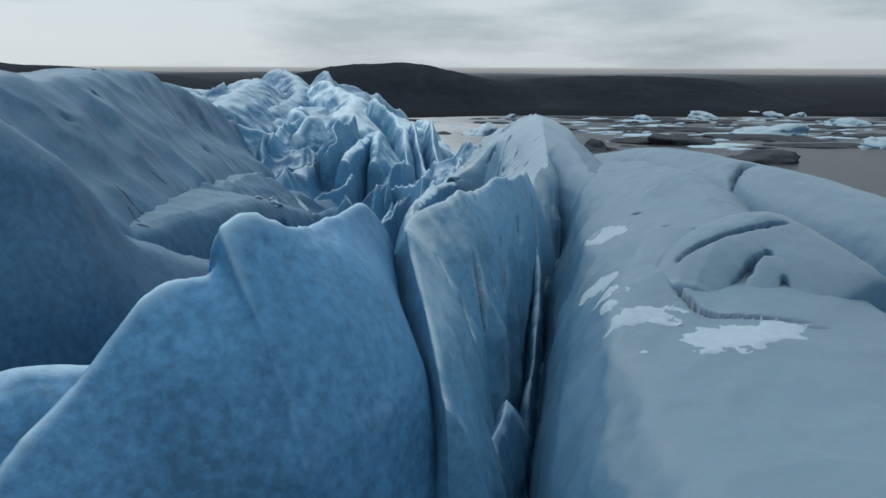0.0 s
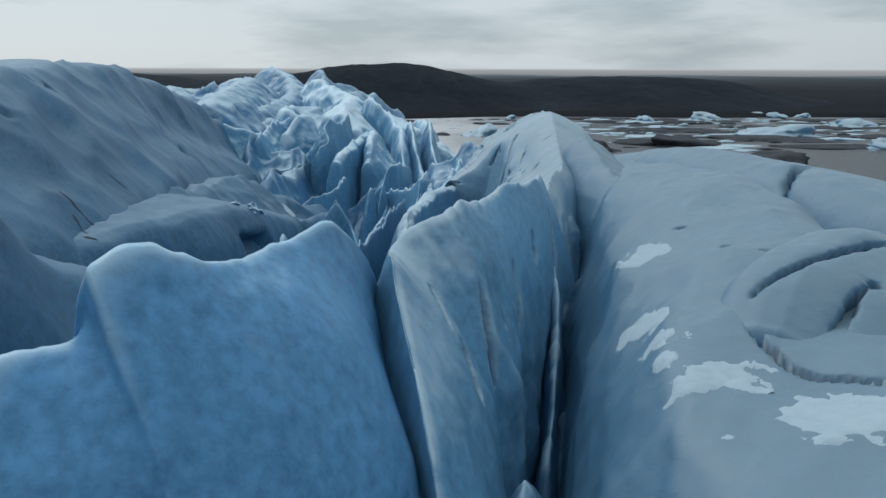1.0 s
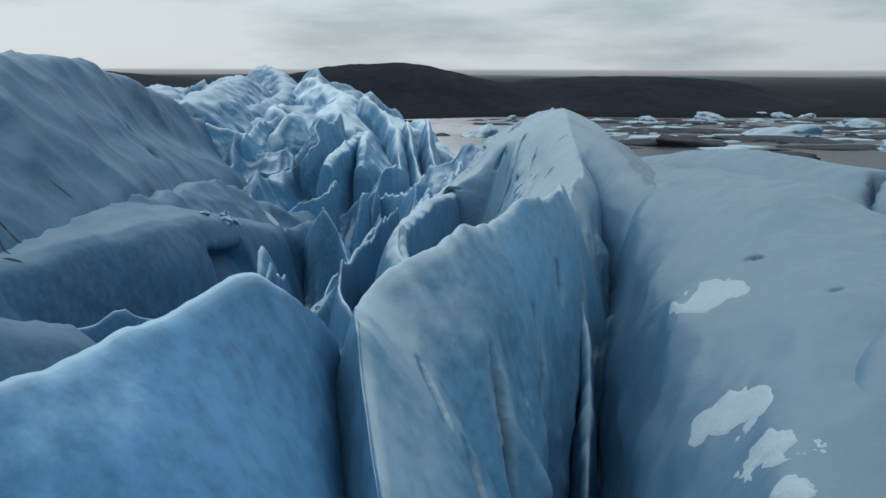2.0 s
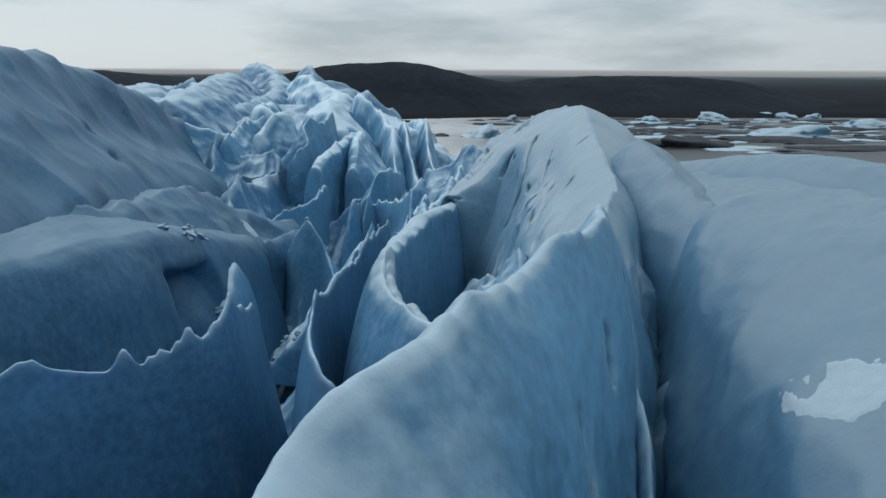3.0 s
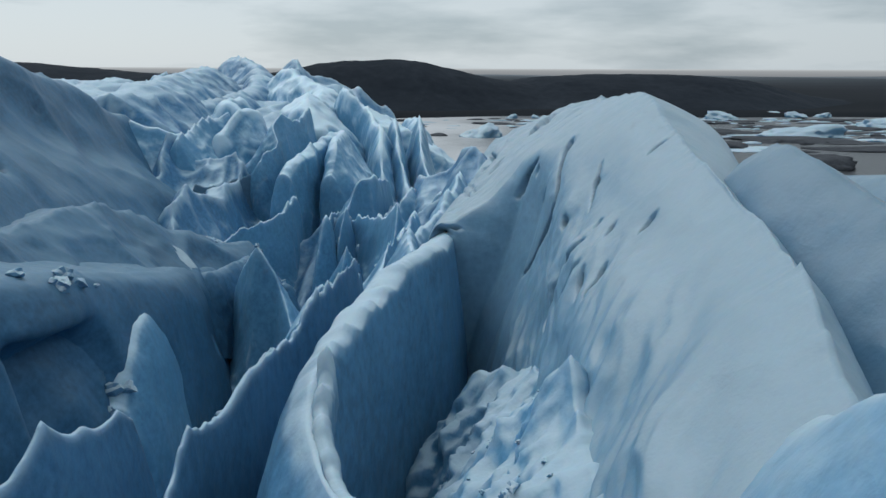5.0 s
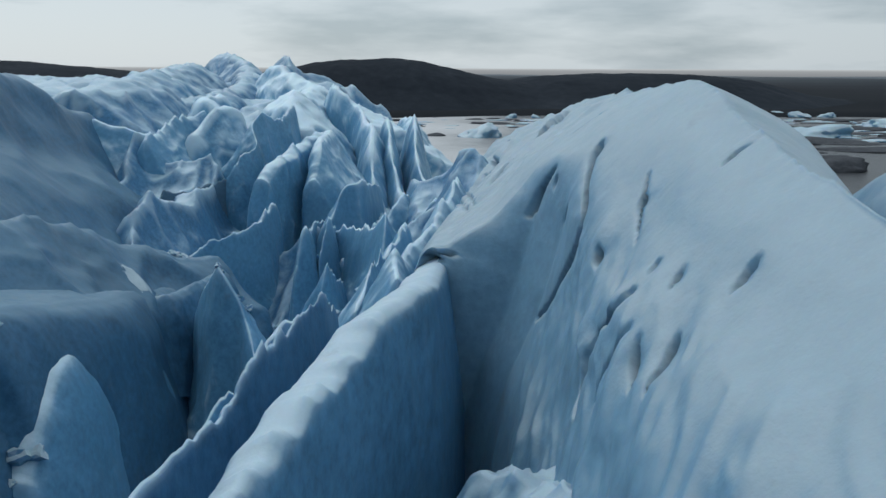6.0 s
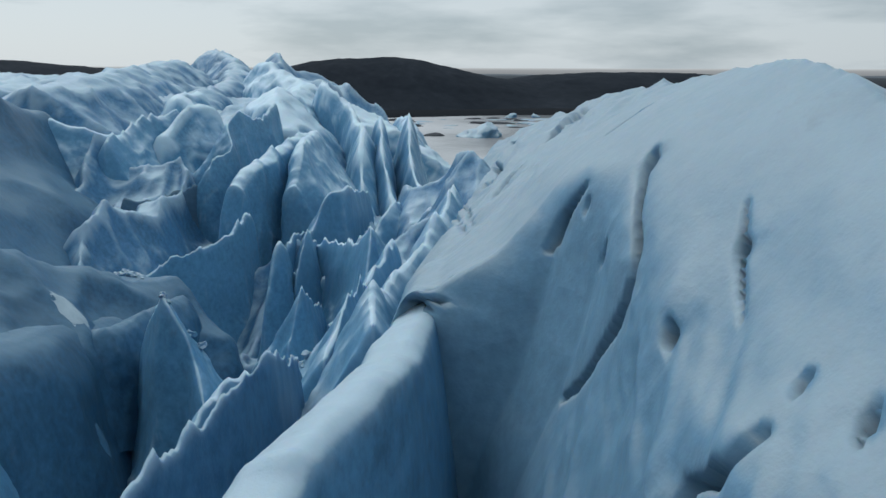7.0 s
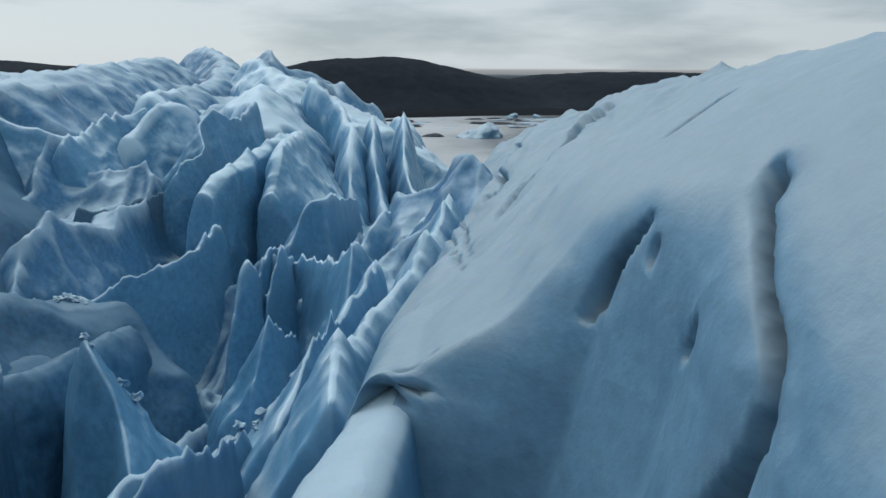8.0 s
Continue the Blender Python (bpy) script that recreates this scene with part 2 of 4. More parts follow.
def curve(points, n):
    """n points along a Catmull-Rom line through the points (rows of any length), evenly by the length of the first three columns."""
    p = np.array(points, float)
    if len(p) == 2:
        p = np.array([p[0], (p[0] + p[1]) / 2, p[1]])
    q = np.vstack([2 * p[0] - p[1], p, 2 * p[-1] - p[-2]])
    fine = []
    for k in range(1, len(q) - 2):
        t = np.linspace(0, 1, 40, endpoint=False)[:, None]
        a, b, c, d = q[k - 1], q[k], q[k + 1], q[k + 2]
        fine.append(0.5 * (2 * b + (c - a) * t + (2 * a - 5 * b + 4 * c - d) * t ** 2 + (3 * b - a - 3 * c + d) * t ** 3))
    fine = np.vstack(fine + [q[-2:-1]])
    m = min(3, p.shape[1])
    s = np.concatenate([[0], np.cumsum(np.linalg.norm(np.diff(fine[:, :m], axis=0), axis=1))])
    u = np.linspace(0, s[-1], n)
    return np.stack([np.interp(u, s, fine[:, k]) for k in range(p.shape[1])], 1)


def length(points):
    p = np.array(points, float)[:, :3]
    return np.linalg.norm(np.diff(p, axis=0), axis=1).sum()


def grid_mesh(name, P, material, smooth=True):
    """A mesh of the grid P (rows x columns x 3)."""
    a, b = P.shape[:2]
    me = bpy.data.meshes.new(name)
    idx = np.arange(a * b).reshape(a, b)
    quads = np.stack([idx[:-1, :-1], idx[:-1, 1:], idx[1:, 1:], idx[1:, :-1]], -1).reshape(-1, 4)
    me.vertices.add(a * b)
    me.vertices.foreach_set("co", P.reshape(-1).astype(np.float32))
    me.loops.add(quads.size)
    me.loops.foreach_set("vertex_index", quads.reshape(-1).astype(np.int32))
    me.polygons.add(len(quads))
    me.polygons.foreach_set("loop_start", (np.arange(len(quads)) * 4).astype(np.int32))
    me.polygons.foreach_set("use_smooth", np.full(len(quads), smooth))
    me.materials.append(material)
    me.update()
    me.validate()
    return me


def box_blur(A, k):
    for ax in (0, 1):
        pad = [(0, 0)] * 3
        pad[ax] = (k + 1, k)
        c = np.cumsum(np.pad(A, pad, mode="edge"), axis=ax)
        n = A.shape[ax]
        hi, lo = np.take(c, np.arange(2 * k + 1, 2 * k + 1 + n), axis=ax), np.take(c, np.arange(0, n), axis=ax)
        A = (hi - lo) / (2 * k + 1)
    return A


def store_rims(me, P, step, up=True):
    """Stores how far each place stands out from its surroundings: edges and crests turn pale, for lost clean ice and
    for light through thin ice.
    """
    Nn = grid_normals(P)
    if up and Nn[..., 2].mean() < 0:
        Nn = -Nn
    w = 0.0
    for reach, gain in ((0.35, 11.0), (0.8, 1.6)):
        k = max(1, int(reach / step))
        w = np.maximum(w, gain * ((P - box_blur(box_blur(P, k), k)) * Nn).sum(2))
    at = me.attributes.new("worn_lit", "FLOAT", "POINT")
    at.data.foreach_set("value", np.clip(w - 0.2, 0, 1).reshape(-1).astype(np.float32))


def grid_normals(P):
    n = np.cross(np.gradient(P, axis=0), np.gradient(P, axis=1))
    return n / np.maximum(np.linalg.norm(n, axis=2, keepdims=True), 1e-9)


def carve(P, Nn, cuts):
    """Sinks cracks and pits into the grid P along its normals: rows of (line of places, half width, depth). Gives the
    grid and where their insides are darkened, for silt and for the shade of their depth.
    """
    shape = P.shape
    P, Nn = P.reshape(-1, 3).copy(), Nn.reshape(-1, 3)
    silt = np.zeros(len(P))
    for line, w, d in cuts:
        q = np.array(line, float)
        if len(q) == 1:
            q = np.vstack([q - 0.05, q + 0.05])
        q = curve(q, max(3, int(length(q) / 0.5)))
        box = np.where(((P > q.min(0) - 2.5) & (P < q.max(0) + 2.5)).all(1))[0]
        if len(box):      # lay the line on the surface
            q = np.array([P[box[((P[box] - v) ** 2).sum(1).argmin()]] for v in q]) + 1e-4 * np.arange(len(q))[:, None]
        near = np.where(((P > q.min(0) - 4 * w - 0.8) & (P < q.max(0) + 4 * w + 0.8)).all(1))[0]
        if not len(near):
            continue
        V = P[near]
        V = V + 0.3 * w * np.column_stack([fbm(V + 5, 0.9, 3), fbm(V + 9, 0.9, 3), fbm(V + 14, 0.9, 3)]) * 2
        best, along, total, run = np.full(len(V), 1e9), np.zeros(len(V)), length(q), 0.0
        for a, b in zip(q[:-1], q[1:]):
            ab = b - a
            n = math.sqrt(ab @ ab)
            t = np.clip(((V - a) @ ab) / max(n * n, 1e-9), 0, 1)
            r = np.linalg.norm(V - a - t[:, None] * ab, axis=1)
            along = np.where(r < best, (run + t * n) / total, along)
            best = np.minimum(best, r)
            run += n
        ends = np.clip(np.sin(math.pi * np.clip(along, 0.04, 0.96)), 0, 1) ** 0.5
        ww = w * (0.3 + 0.75 * ends) * (1 + 0.7 * fbm(P[near], 1.3, 2))
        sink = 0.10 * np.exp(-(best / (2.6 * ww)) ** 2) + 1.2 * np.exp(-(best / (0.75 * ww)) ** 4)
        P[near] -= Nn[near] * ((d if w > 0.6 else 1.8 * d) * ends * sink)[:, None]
        # Darkens the crack's inside: silt together with painted shade.
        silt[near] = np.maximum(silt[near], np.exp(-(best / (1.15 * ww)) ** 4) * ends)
    return P.reshape(shape), silt


def ridge(name, crest, left, right, material=None, step=0.25, nose=(2.0, 2.0), rough=1.0, flute=0.5, jag=0.12, scallop=0.45, rifts=0.35, along=(0.35, 0.35, 1.0),
          cuts=(), label="", category="ice ridge", group="", seed=0.0, kind="", parent=None, near_y=None, cell=3.4, axis=(0, 0, 1), long=1.8, bend=2.0, wild=None, thin=(1, 1), fine_hollow=0.36, calm=0.0):
    """A ridge, fin or mound of ice. crest: places along its top, each with optional numbers that scale the width there (of both sides, or left and right).
    left and right: the fall of its sides as rows of (metres out, metres down) from the crest, or such profiles keyed by their y. nose: how far its ends run out. cell, axis, long: size, lie and stretch of the hollows in its sides;
    near_y: the stretch that is built finely."""
    c = np.array([(*q, 1.0, 1.0) if len(q) == 3 else (*q, q[3]) if len(q) == 4 else q for q in crest], float)
    n = max(12, int(length(c) / step))
    row = curve(c, n)
    d = np.gradient(row[:, :2], axis=0)
    k = max(1, int(bend / step))
    pad = np.vstack([d[:1]] * k + [d] + [d[-1:]] * k)
    d = np.stack([np.convolve(pad[:, j], np.ones(2 * k + 1) / (2 * k + 1), "valid") for j in (0, 1)], 1)
    d /= np.linalg.norm(d, axis=1)[:, None]
    if near_y:
        fine = (row[:, 1] > near_y[0]) & (row[:, 1] < near_y[1])
        keep = fine | (np.arange(n) % 3 == 0) | (np.arange(n) == n - 1)
        row, d = row[keep], d[keep]
        n = len(row)
    left, right = ({None: p} if isinstance(p, list) else p for p in (left, right))
    deep = max(p[-1][1] for side in (left, right) for p in side.values())
    rows = []
    for end, r, dirn, ln in ((0, row[0], -d[0], nose[0]), (1, row[-1], d[-1], nose[1])):
        m = max(6, int((ln + deep) / step / 2.6))
        a = np.linspace(0, 1, m + 1)[1:] * math.pi / 2
        ext = np.zeros((m, 7))
        ext[:, 0] = r[0] + dirn[0] * ln * np.sin(a)
        ext[:, 1] = r[1] + dirn[1] * ln * np.sin(a)
        ext[:, 2] = r[2]
        ext[:, 3] = r[3]
        ext[:, 4] = 1 - np.cos(a)
        ext[:, 5] = end
        ext[:, 6] = r[4]
        rows.append(ext)
    core = np.column_stack([row[:, :4], np.zeros(n), np.full(n, 2), row[:, 4]])
    allr = np.vstack([rows[0][::-1], core, rows[1]])
    side_d = np.vstack([np.repeat(d[:1], len(rows[0]), 0), d, np.repeat(d[-1:], len(rows[1]), 0)])
    side = np.stack([side_d[:, 1], -side_d[:, 0]], 1)

    def profile(sides, thinning):
        """Metres out and down, row by row: one profile for the whole ridge, or several keyed by their y."""
        m = max(8, max(int(length([(a, b, 0) for a, b in p]) / step) for p in sides.values()))
        keys = sorted(sides, key=lambda k: k or 0)
        q = np.array([curve([(a, b, 0) for a, b in sides[k]], m)[::thinning, :2] for k in keys])
        if len(keys) == 1:
            return np.repeat(q, len(allr), 0)
        f = np.interp(allr[:, 1], keys, np.arange(len(keys)))
        i = np.minimum(f.astype(int), len(keys) - 2)
        f = (f - i)[:, None, None]
        return q[i] * (1 - f) + q[i + 1] * f
    pl, pr = profile(left, thin[0]), profile(right, thin[1])
    off = np.concatenate([-pl[:, ::-1, 0], pr[:, 1:, 0]], 1)
    drop = np.concatenate([pl[:, ::-1, 1], pr[:, 1:, 1]], 1)
    wide = np.where(off < 0, allr[:, 3:4], allr[:, 6:7]) * (1 - 0.85 * allr[:, 4:5])
    XY = allr[:, None, :2] + side[:, None, :] * (off * wide)[..., None]
    fall = allr[:, 4:5]
    Z = allr[:, 2:3] - drop * (1 - fall) - deep * fall
    if calm:      # a notch in the crest does not run down the whole face
        w = max(1, int(calm / step))
        flat = np.convolve(np.pad(allr[:, 2], w, mode="edge"), np.ones(2 * w + 1) / (2 * w + 1), "valid")
        Z = Z + ((flat - allr[:, 2])[:, None] * (1 - np.exp(-drop / 0.6))) * (1 - fall)
    P = np.dstack([XY, Z])
    Q = P.reshape(-1, 3) + seed * 7.31
    # jagged, uneven crest that dies away down the sides
    near = np.exp(-(off / 0.7) ** 2) * (1 - fall)
    wide_near = np.exp(-np.abs(off / 1.5) ** 1.5 - np.abs(drop / 2.2) ** 1.5) * (1 - fall)
    edge_near = np.exp(-np.abs(off / 0.7) - np.abs(drop / 0.7)) * (1 - fall)
    line = np.column_stack([allr[:, 0], allr[:, 1], np.zeros(len(allr))]) + seed * 3.3
    line = line + 0.5 * np.column_stack([fbm(line, 2.0, 2), fbm(line + 40, 2.0, 2), 0 * allr[:, 0]])
    teeth = 1.7 * (bowls(line, 3.1) - 0.32) + 0.4 * fbm(line, 7.0, 2)
    nicks = (1.5 * (bowls(line, 0.9) - 0.3) + 0.6 * (bowls(line + 50, 0.4) - 0.3)) * np.clip(0.5 + 2 * fbm(line + 9, 5.0, 1), 0.1, 1.4)
    P[..., 2] += jag * 1.5 * (teeth[:, None] * wide_near + nicks[:, None] * edge_near)
    Nn = grid_normals(P)
    if Nn[..., 2].mean() < 0:
        Nn = -Nn
    shape = P.shape[:2]
    lump = fbm(Q, 6.5, 2).reshape(shape) * 0.6 + fbm(Q, 2.0, 2).reshape(shape) * 0.05
    # smooth hollows with sharp arrises between them
    warp = Q + 0.3 * cell * np.column_stack([fbm(Q + 31, cell, 2), fbm(Q + 57, cell, 2), fbm(Q + 83, cell, 2)])
    ax = np.array(axis, float) / np.linalg.norm(axis)
    warp = warp - np.outer(warp @ ax, ax) * (1 - 1.0 / long)
    hollow = (bowls(warp, cell) - 0.3).reshape(shape) + fine_hollow * (bowls(warp + 91, cell * 0.36) - 0.3).reshape(shape)
    if step < 0.21:
        hollow = hollow + 0.33 * fine_hollow * (bowls(warp + 37, cell * 0.14) - 0.3).reshape(shape)
    steep = 1 - np.abs(Nn[..., 2])
    fl = (bowls(Q + 0.5 * np.column_stack([fbm(Q + 5, 2.0, 2)] * 3), (1.3, 1.3, 7.0)) - 0.3).reshape(shape)
    mask = 1.0 if wild is None else wild(P)
    small = fbm(Q, 0.6, 3, 0.5).reshape(shape) * 0.016
    # narrow rifts that run down the slope
    groove = 0.0
    if rifts:
        tilt = Q @ np.array([[1, 0, 0], [0, 1, 0], [0.5, 0.35, 1]]).T
        path = fbm(tilt + 1.1 * np.column_stack([fbm(Q + 13, 2.5, 2)] * 3), np.array((1.5, 1.5, 1.5)) / (1.2 - np.array(along)), 2, 0.4).reshape(shape)
        where = np.clip((fbm(Q + 71, 5.0, 2).reshape(shape) - 0.08) * 5, 0, 1)
        groove = rifts * np.exp(-(path / 0.035) ** 2) * where * (1 - fall)
    P = P + Nn * (rough * lump + mask * (1.6 * scallop * hollow + 0.5 * flute * steep * fl) * (1 - 0.75 * near) + small - groove)[..., None]
    silt = None
    if cuts:
        P, silt = carve(P, Nn, cuts)
    me = grid_mesh(name, P, material or ICE)
    store_rims(me, P, step)
    if silt is not None:
        me.attributes.new("silt", "FLOAT", "POINT").data.foreach_set("value", silt.astype(np.float32))
    if grid_normals(P)[..., 2].mean() < 0:
        me.flip_normals()
    ob = new(name, me)
    if parent is not None:
        ob.parent = parent
        return tagged(ob, label)
    return tagged(ob, label, category, group, kind)


def sheet(name, xs, ys, height, material, kind="structure", label="", category=""):
    X, Y = np.meshgrid(xs, ys)
    P = np.dstack([X, Y, height(X, Y)])
    me = grid_mesh(name, P, material)
    if grid_normals(P)[..., 2].mean() < 0:
        me.flip_normals()
    return tagged(new(name, me), label, category, "", kind)


def blob(name, place, size, material, seed, rough=0.25, res=14, label="", category="", group="", flat=0.35, turn=0.0, shape=None):
    """A lump of ice or rubble that rests on its support: a sphere grown uneven, cut off flat below."""
    bm = bmesh.new()
    bmesh.ops.create_icosphere(bm, subdivisions=res, radius=1.0)
    V = np.array([v.co[:] for v in bm.verts])
    d = 1 + rough * 1.2 * fbm(V + seed * 5.7, 1.1, 4, 0.55) + rough * 0.9 * (bowls(V * np.array((2.2, 1, 1)) + seed * 3.1, 0.8) - 0.3)
    V = V * d[:, None]
    V[:, 2] = np.where(V[:, 2] < -flat, -flat, V[:, 2]) + flat
    V = V * np.array(size)
    if shape is not None:
        V = shape(V)
    cs, sn = math.cos(turn), math.sin(turn)
    V[:, :2] = V[:, :2] @ np.array([[cs, sn], [-sn, cs]])
    for v, q in zip(bm.verts, V):
        v.co = q
    for f in bm.faces:
        f.smooth = True
    me = bpy.data.meshes.new(name)
    bm.to_mesh(me)
    bm.free()
    me.materials.append(material)
    ob = new(name, me)
    ob.location = place
    return tagged(ob, label, category, group)


WATER_Z = 30.0

# ---------------------------------------------------------------- ground, water and distance


def smooth(a, b, x):
    t = np.clip((x - a) / (b - a), 0, 1)
    return t * t * (3 - 2 * t)


def ground_height(X, Y):
    """Lagoon bed, the far shore and the outwash plain that runs to the horizon."""
    shore = 492 + 18 * np.sin(X / 90.0) + 9 * np.sin(X / 31.0)
    z = 24 + 8.0 * smooth(shore - 60, shore + 25, Y) + 3 * np.sin(X / 160.0) * smooth(560, 700, Y)
    z = z + 7.0 * smooth(-250, -420, X)
    return z


gx = np.concatenate([np.linspace(-4800, -700, 22), np.linspace(-660, 660, 121), np.linspace(700, 4800, 22)])
gy = np.concatenate([np.linspace(-1500, -120, 10), np.linspace(-100, 420, 24), np.linspace(430, 640, 43), np.linspace(660, 4900, 60)])
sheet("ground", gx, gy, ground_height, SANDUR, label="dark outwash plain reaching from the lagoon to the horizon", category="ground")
sheet("water", np.linspace(-420, 900, 12), np.linspace(-200, 640, 10), lambda X, Y: np.full_like(X, WATER_Z), WATER,
      label="pale grey silty lagoon in front of the glacier", category="lagoon")


# Added strip that glows with painted haze and fills up to the horizon.
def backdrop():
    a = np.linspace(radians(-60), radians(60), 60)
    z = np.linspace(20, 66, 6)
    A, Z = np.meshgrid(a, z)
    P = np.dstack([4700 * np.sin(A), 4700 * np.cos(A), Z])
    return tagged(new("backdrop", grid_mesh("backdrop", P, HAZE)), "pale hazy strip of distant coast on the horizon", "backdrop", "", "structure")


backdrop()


def hill(name, line, near, far, label, seed):
    """A moraine hill: its skyline along x, with the fall towards the lagoon and away from it."""
    q = curve(line, 260)
    s = np.concatenate([np.linspace(-1, 0, 60), np.linspace(0, 1, 25)[1:]])
    P = np.zeros((len(q), len(s), 3))
    for k, t in enumerate(s):
        w = near if t < 0 else far
        P[:, k, 0] = q[:, 0]
        P[:, k, 1] = q[:, 1] + w * t
        P[:, k, 2] = 26 + (q[:, 2] - 26) * (0.5 + 0.5 * np.cos(math.pi * abs(t))) ** 1.15
    F = P.reshape(-1, 3)
    P[..., 2] += (fbm(F + seed, (60, 45, 60), 5, 0.55) * 1.8 + fbm(F + seed, 9, 3) * 0.6).reshape(P.shape[:2]) * np.clip((P[..., 2] - 27) / 15, 0, 1)
    me = grid_mesh(name, P, MORAINE)
    if grid_normals(P)[..., 2].mean() < 0:
        me.flip_normals()
    return tagged(new(name, me), label, "hill")


hill("moraine_hill", [(-190, 600, 26), (-150, 590, 42), (-95, 585, 56), (-35, 585, 61.5), (5, 590, 57), (40, 600, 49), (75, 610, 44), (120, 620, 30)], 95, 160,
     "dark heath-covered moraine hill beyond the lagoon", 3)
hill("moraine_hill", [(-20, 640, 28), (20, 635, 43), (52, 630, 48), (75, 630, 51.5), (130, 630, 53), (190, 630, 51.5), (225, 640, 48), (270, 660, 38), (360, 690, 30)], 130, 160,
     "long dark moraine hill with a small bright pond below", 8)
hill("moraine_hill", [(-560, 700, 64), (-440, 660, 68), (-330, 610, 62), (-250, 600, 57), (-170, 600, 50), (-110, 620, 43), (-60, 640, 30)], 150, 200,
     "low dark moraine ridge running along the shore", 15)
sheet("small_pond", np.linspace(34, 43, 6), np.linspace(560, 574, 5), lambda X, Y: 36.6 + 0.0 * X, SNOW, kind="", label="small bright patch of snow on the dark hillside", category="snow patch")

# ---------------------------------------------------------------- the glacier's floor between the ridges


def cusps(X, Y, sx, sy, seed, warp=1.6):
    """Sharp crests with smooth hollows between them, from 1 on a crest down to about -0.5."""
    F = np.stack([X, Y, 0 * X + seed], -1).reshape(-1, 3)
    W = F + warp * np.column_stack([fbm(F + 11, 7.0, 2), fbm(F + 47, 7.0, 2), 0 * F[:, 0]])
    return (-0.5 + 1.7 * bowls(W, (sx, sy, 6.0)) + 0.3 * bowls(W + 70, (0.37 * sx, 0.37 * sy, 2.0))).reshape(X.shape)


def floor_height(X, Y):
    """Level of the broken ice between the named ridges: it rises to the left and away, and falls to the lagoon."""
    z = 37.6 + 2.0 * smooth(92, 101, Y) + 2.2 * smooth(103, 113, Y) + 2.0 * smooth(116, 128, Y) * smooth(-4, -10, X)
    z = z + 2.6 * smooth(132, 152, Y) * smooth(-10, -18, X) + 2.0 * smooth(160, 225, Y) * smooth(-18, -34, X)
    z = z + 3.6 * smooth(-13, -21, X)
    z = z + 4.0 * smooth(-4, -1, X) * smooth(74, 80, Y)
    z = z - 2.0 * smooth(60, 40, Y)
    z = z + 7.0 * smooth(7, 11, X) * smooth(75, 45, Y)
    z = z - 18 * smooth(19, 30, X) - 17 * smooth(118, 148, Y) * smooth(-12, -1, X) - 26 * smooth(232, 262, Y) - 16 * smooth(-95, -130, X) - 4.5 * smooth(-52, -66, X) * smooth(150, 180, Y)
    z = z - 1.6 * smooth(92, 100, Y) * smooth(132, 118, Y) * smooth(-17, -12, X) * smooth(0, -5, X)
    z = z - 3.2 * smooth(60, 66, Y) * smooth(94, 86, Y) * smooth(-14, -11, X) * smooth(-2, -4, X)
    wild = smooth(62, 84, Y) * smooth(6, 2, X)
    far = smooth(118, 140, Y)
    r = (1 - far) * (4.6 * (cusps(X, Y, 5.0, 10.0, 3.0, 2.4) - 0.3) + 0.4 * (cusps(X, Y, 2.4, 4.5, 8.0, 1.0) - 0.3)) + far * 4.2 * (cusps(X, Y, 9.0, 17.0, 5.0, 4.0) - 0.3)
    return z + (0.35 + 0.65 * wild) * r


def ice_field(name, xs, ys, label):
    X, Y = np.meshgrid(xs, ys)
    P = np.dstack([X, Y, floor_height(X, Y)])
    Nn = grid_normals(P)
    F = P.reshape(-1, 3)
    P = P + Nn * (0.35 * (1 - np.abs(Nn[..., 2])) * fbm(F, (1.3, 1.3, 8.0), 3).reshape(X.shape) + 0.04 * fbm(F, 0.6, 2).reshape(X.shape))[..., None]
    # Floor, edge and back take the ice copy with shade in its colour.
    me = grid_mesh(name, P, ICE_DEEP if "serac" in name or "far" in name else ICE_SHADED)
    store_rims(me, P, xs[1] - xs[0])
    if Nn[..., 2].mean() < 0:
        me.flip_normals()
    return tagged(new(name, me), label, "glacier", "", "structure")


ice_field("glacier_serac_field", np.linspace(-30, 6, 212), np.linspace(60, 136, 440), "broken blue glacier ice with sharp crests and hollows")
ice_field("glacier_far_field", np.linspace(-135, 6, 280), np.linspace(136, 264, 220), "far broken glacier ice falling to the lagoon")
ice_field("glacier_floor", np.linspace(-30, 36, 110), np.linspace(-40, 60, 130), "dark ice at the bottom of the crevasses")
ice_field("glacier_edge", np.linspace(6, 36, 70), np.linspace(60, 136, 150), "ice falling away to the lagoon")
ice_field("glacier_back", np.linspace(-135, -30, 120), np.linspace(-40, 136, 200), "glacier ice behind the mounds")

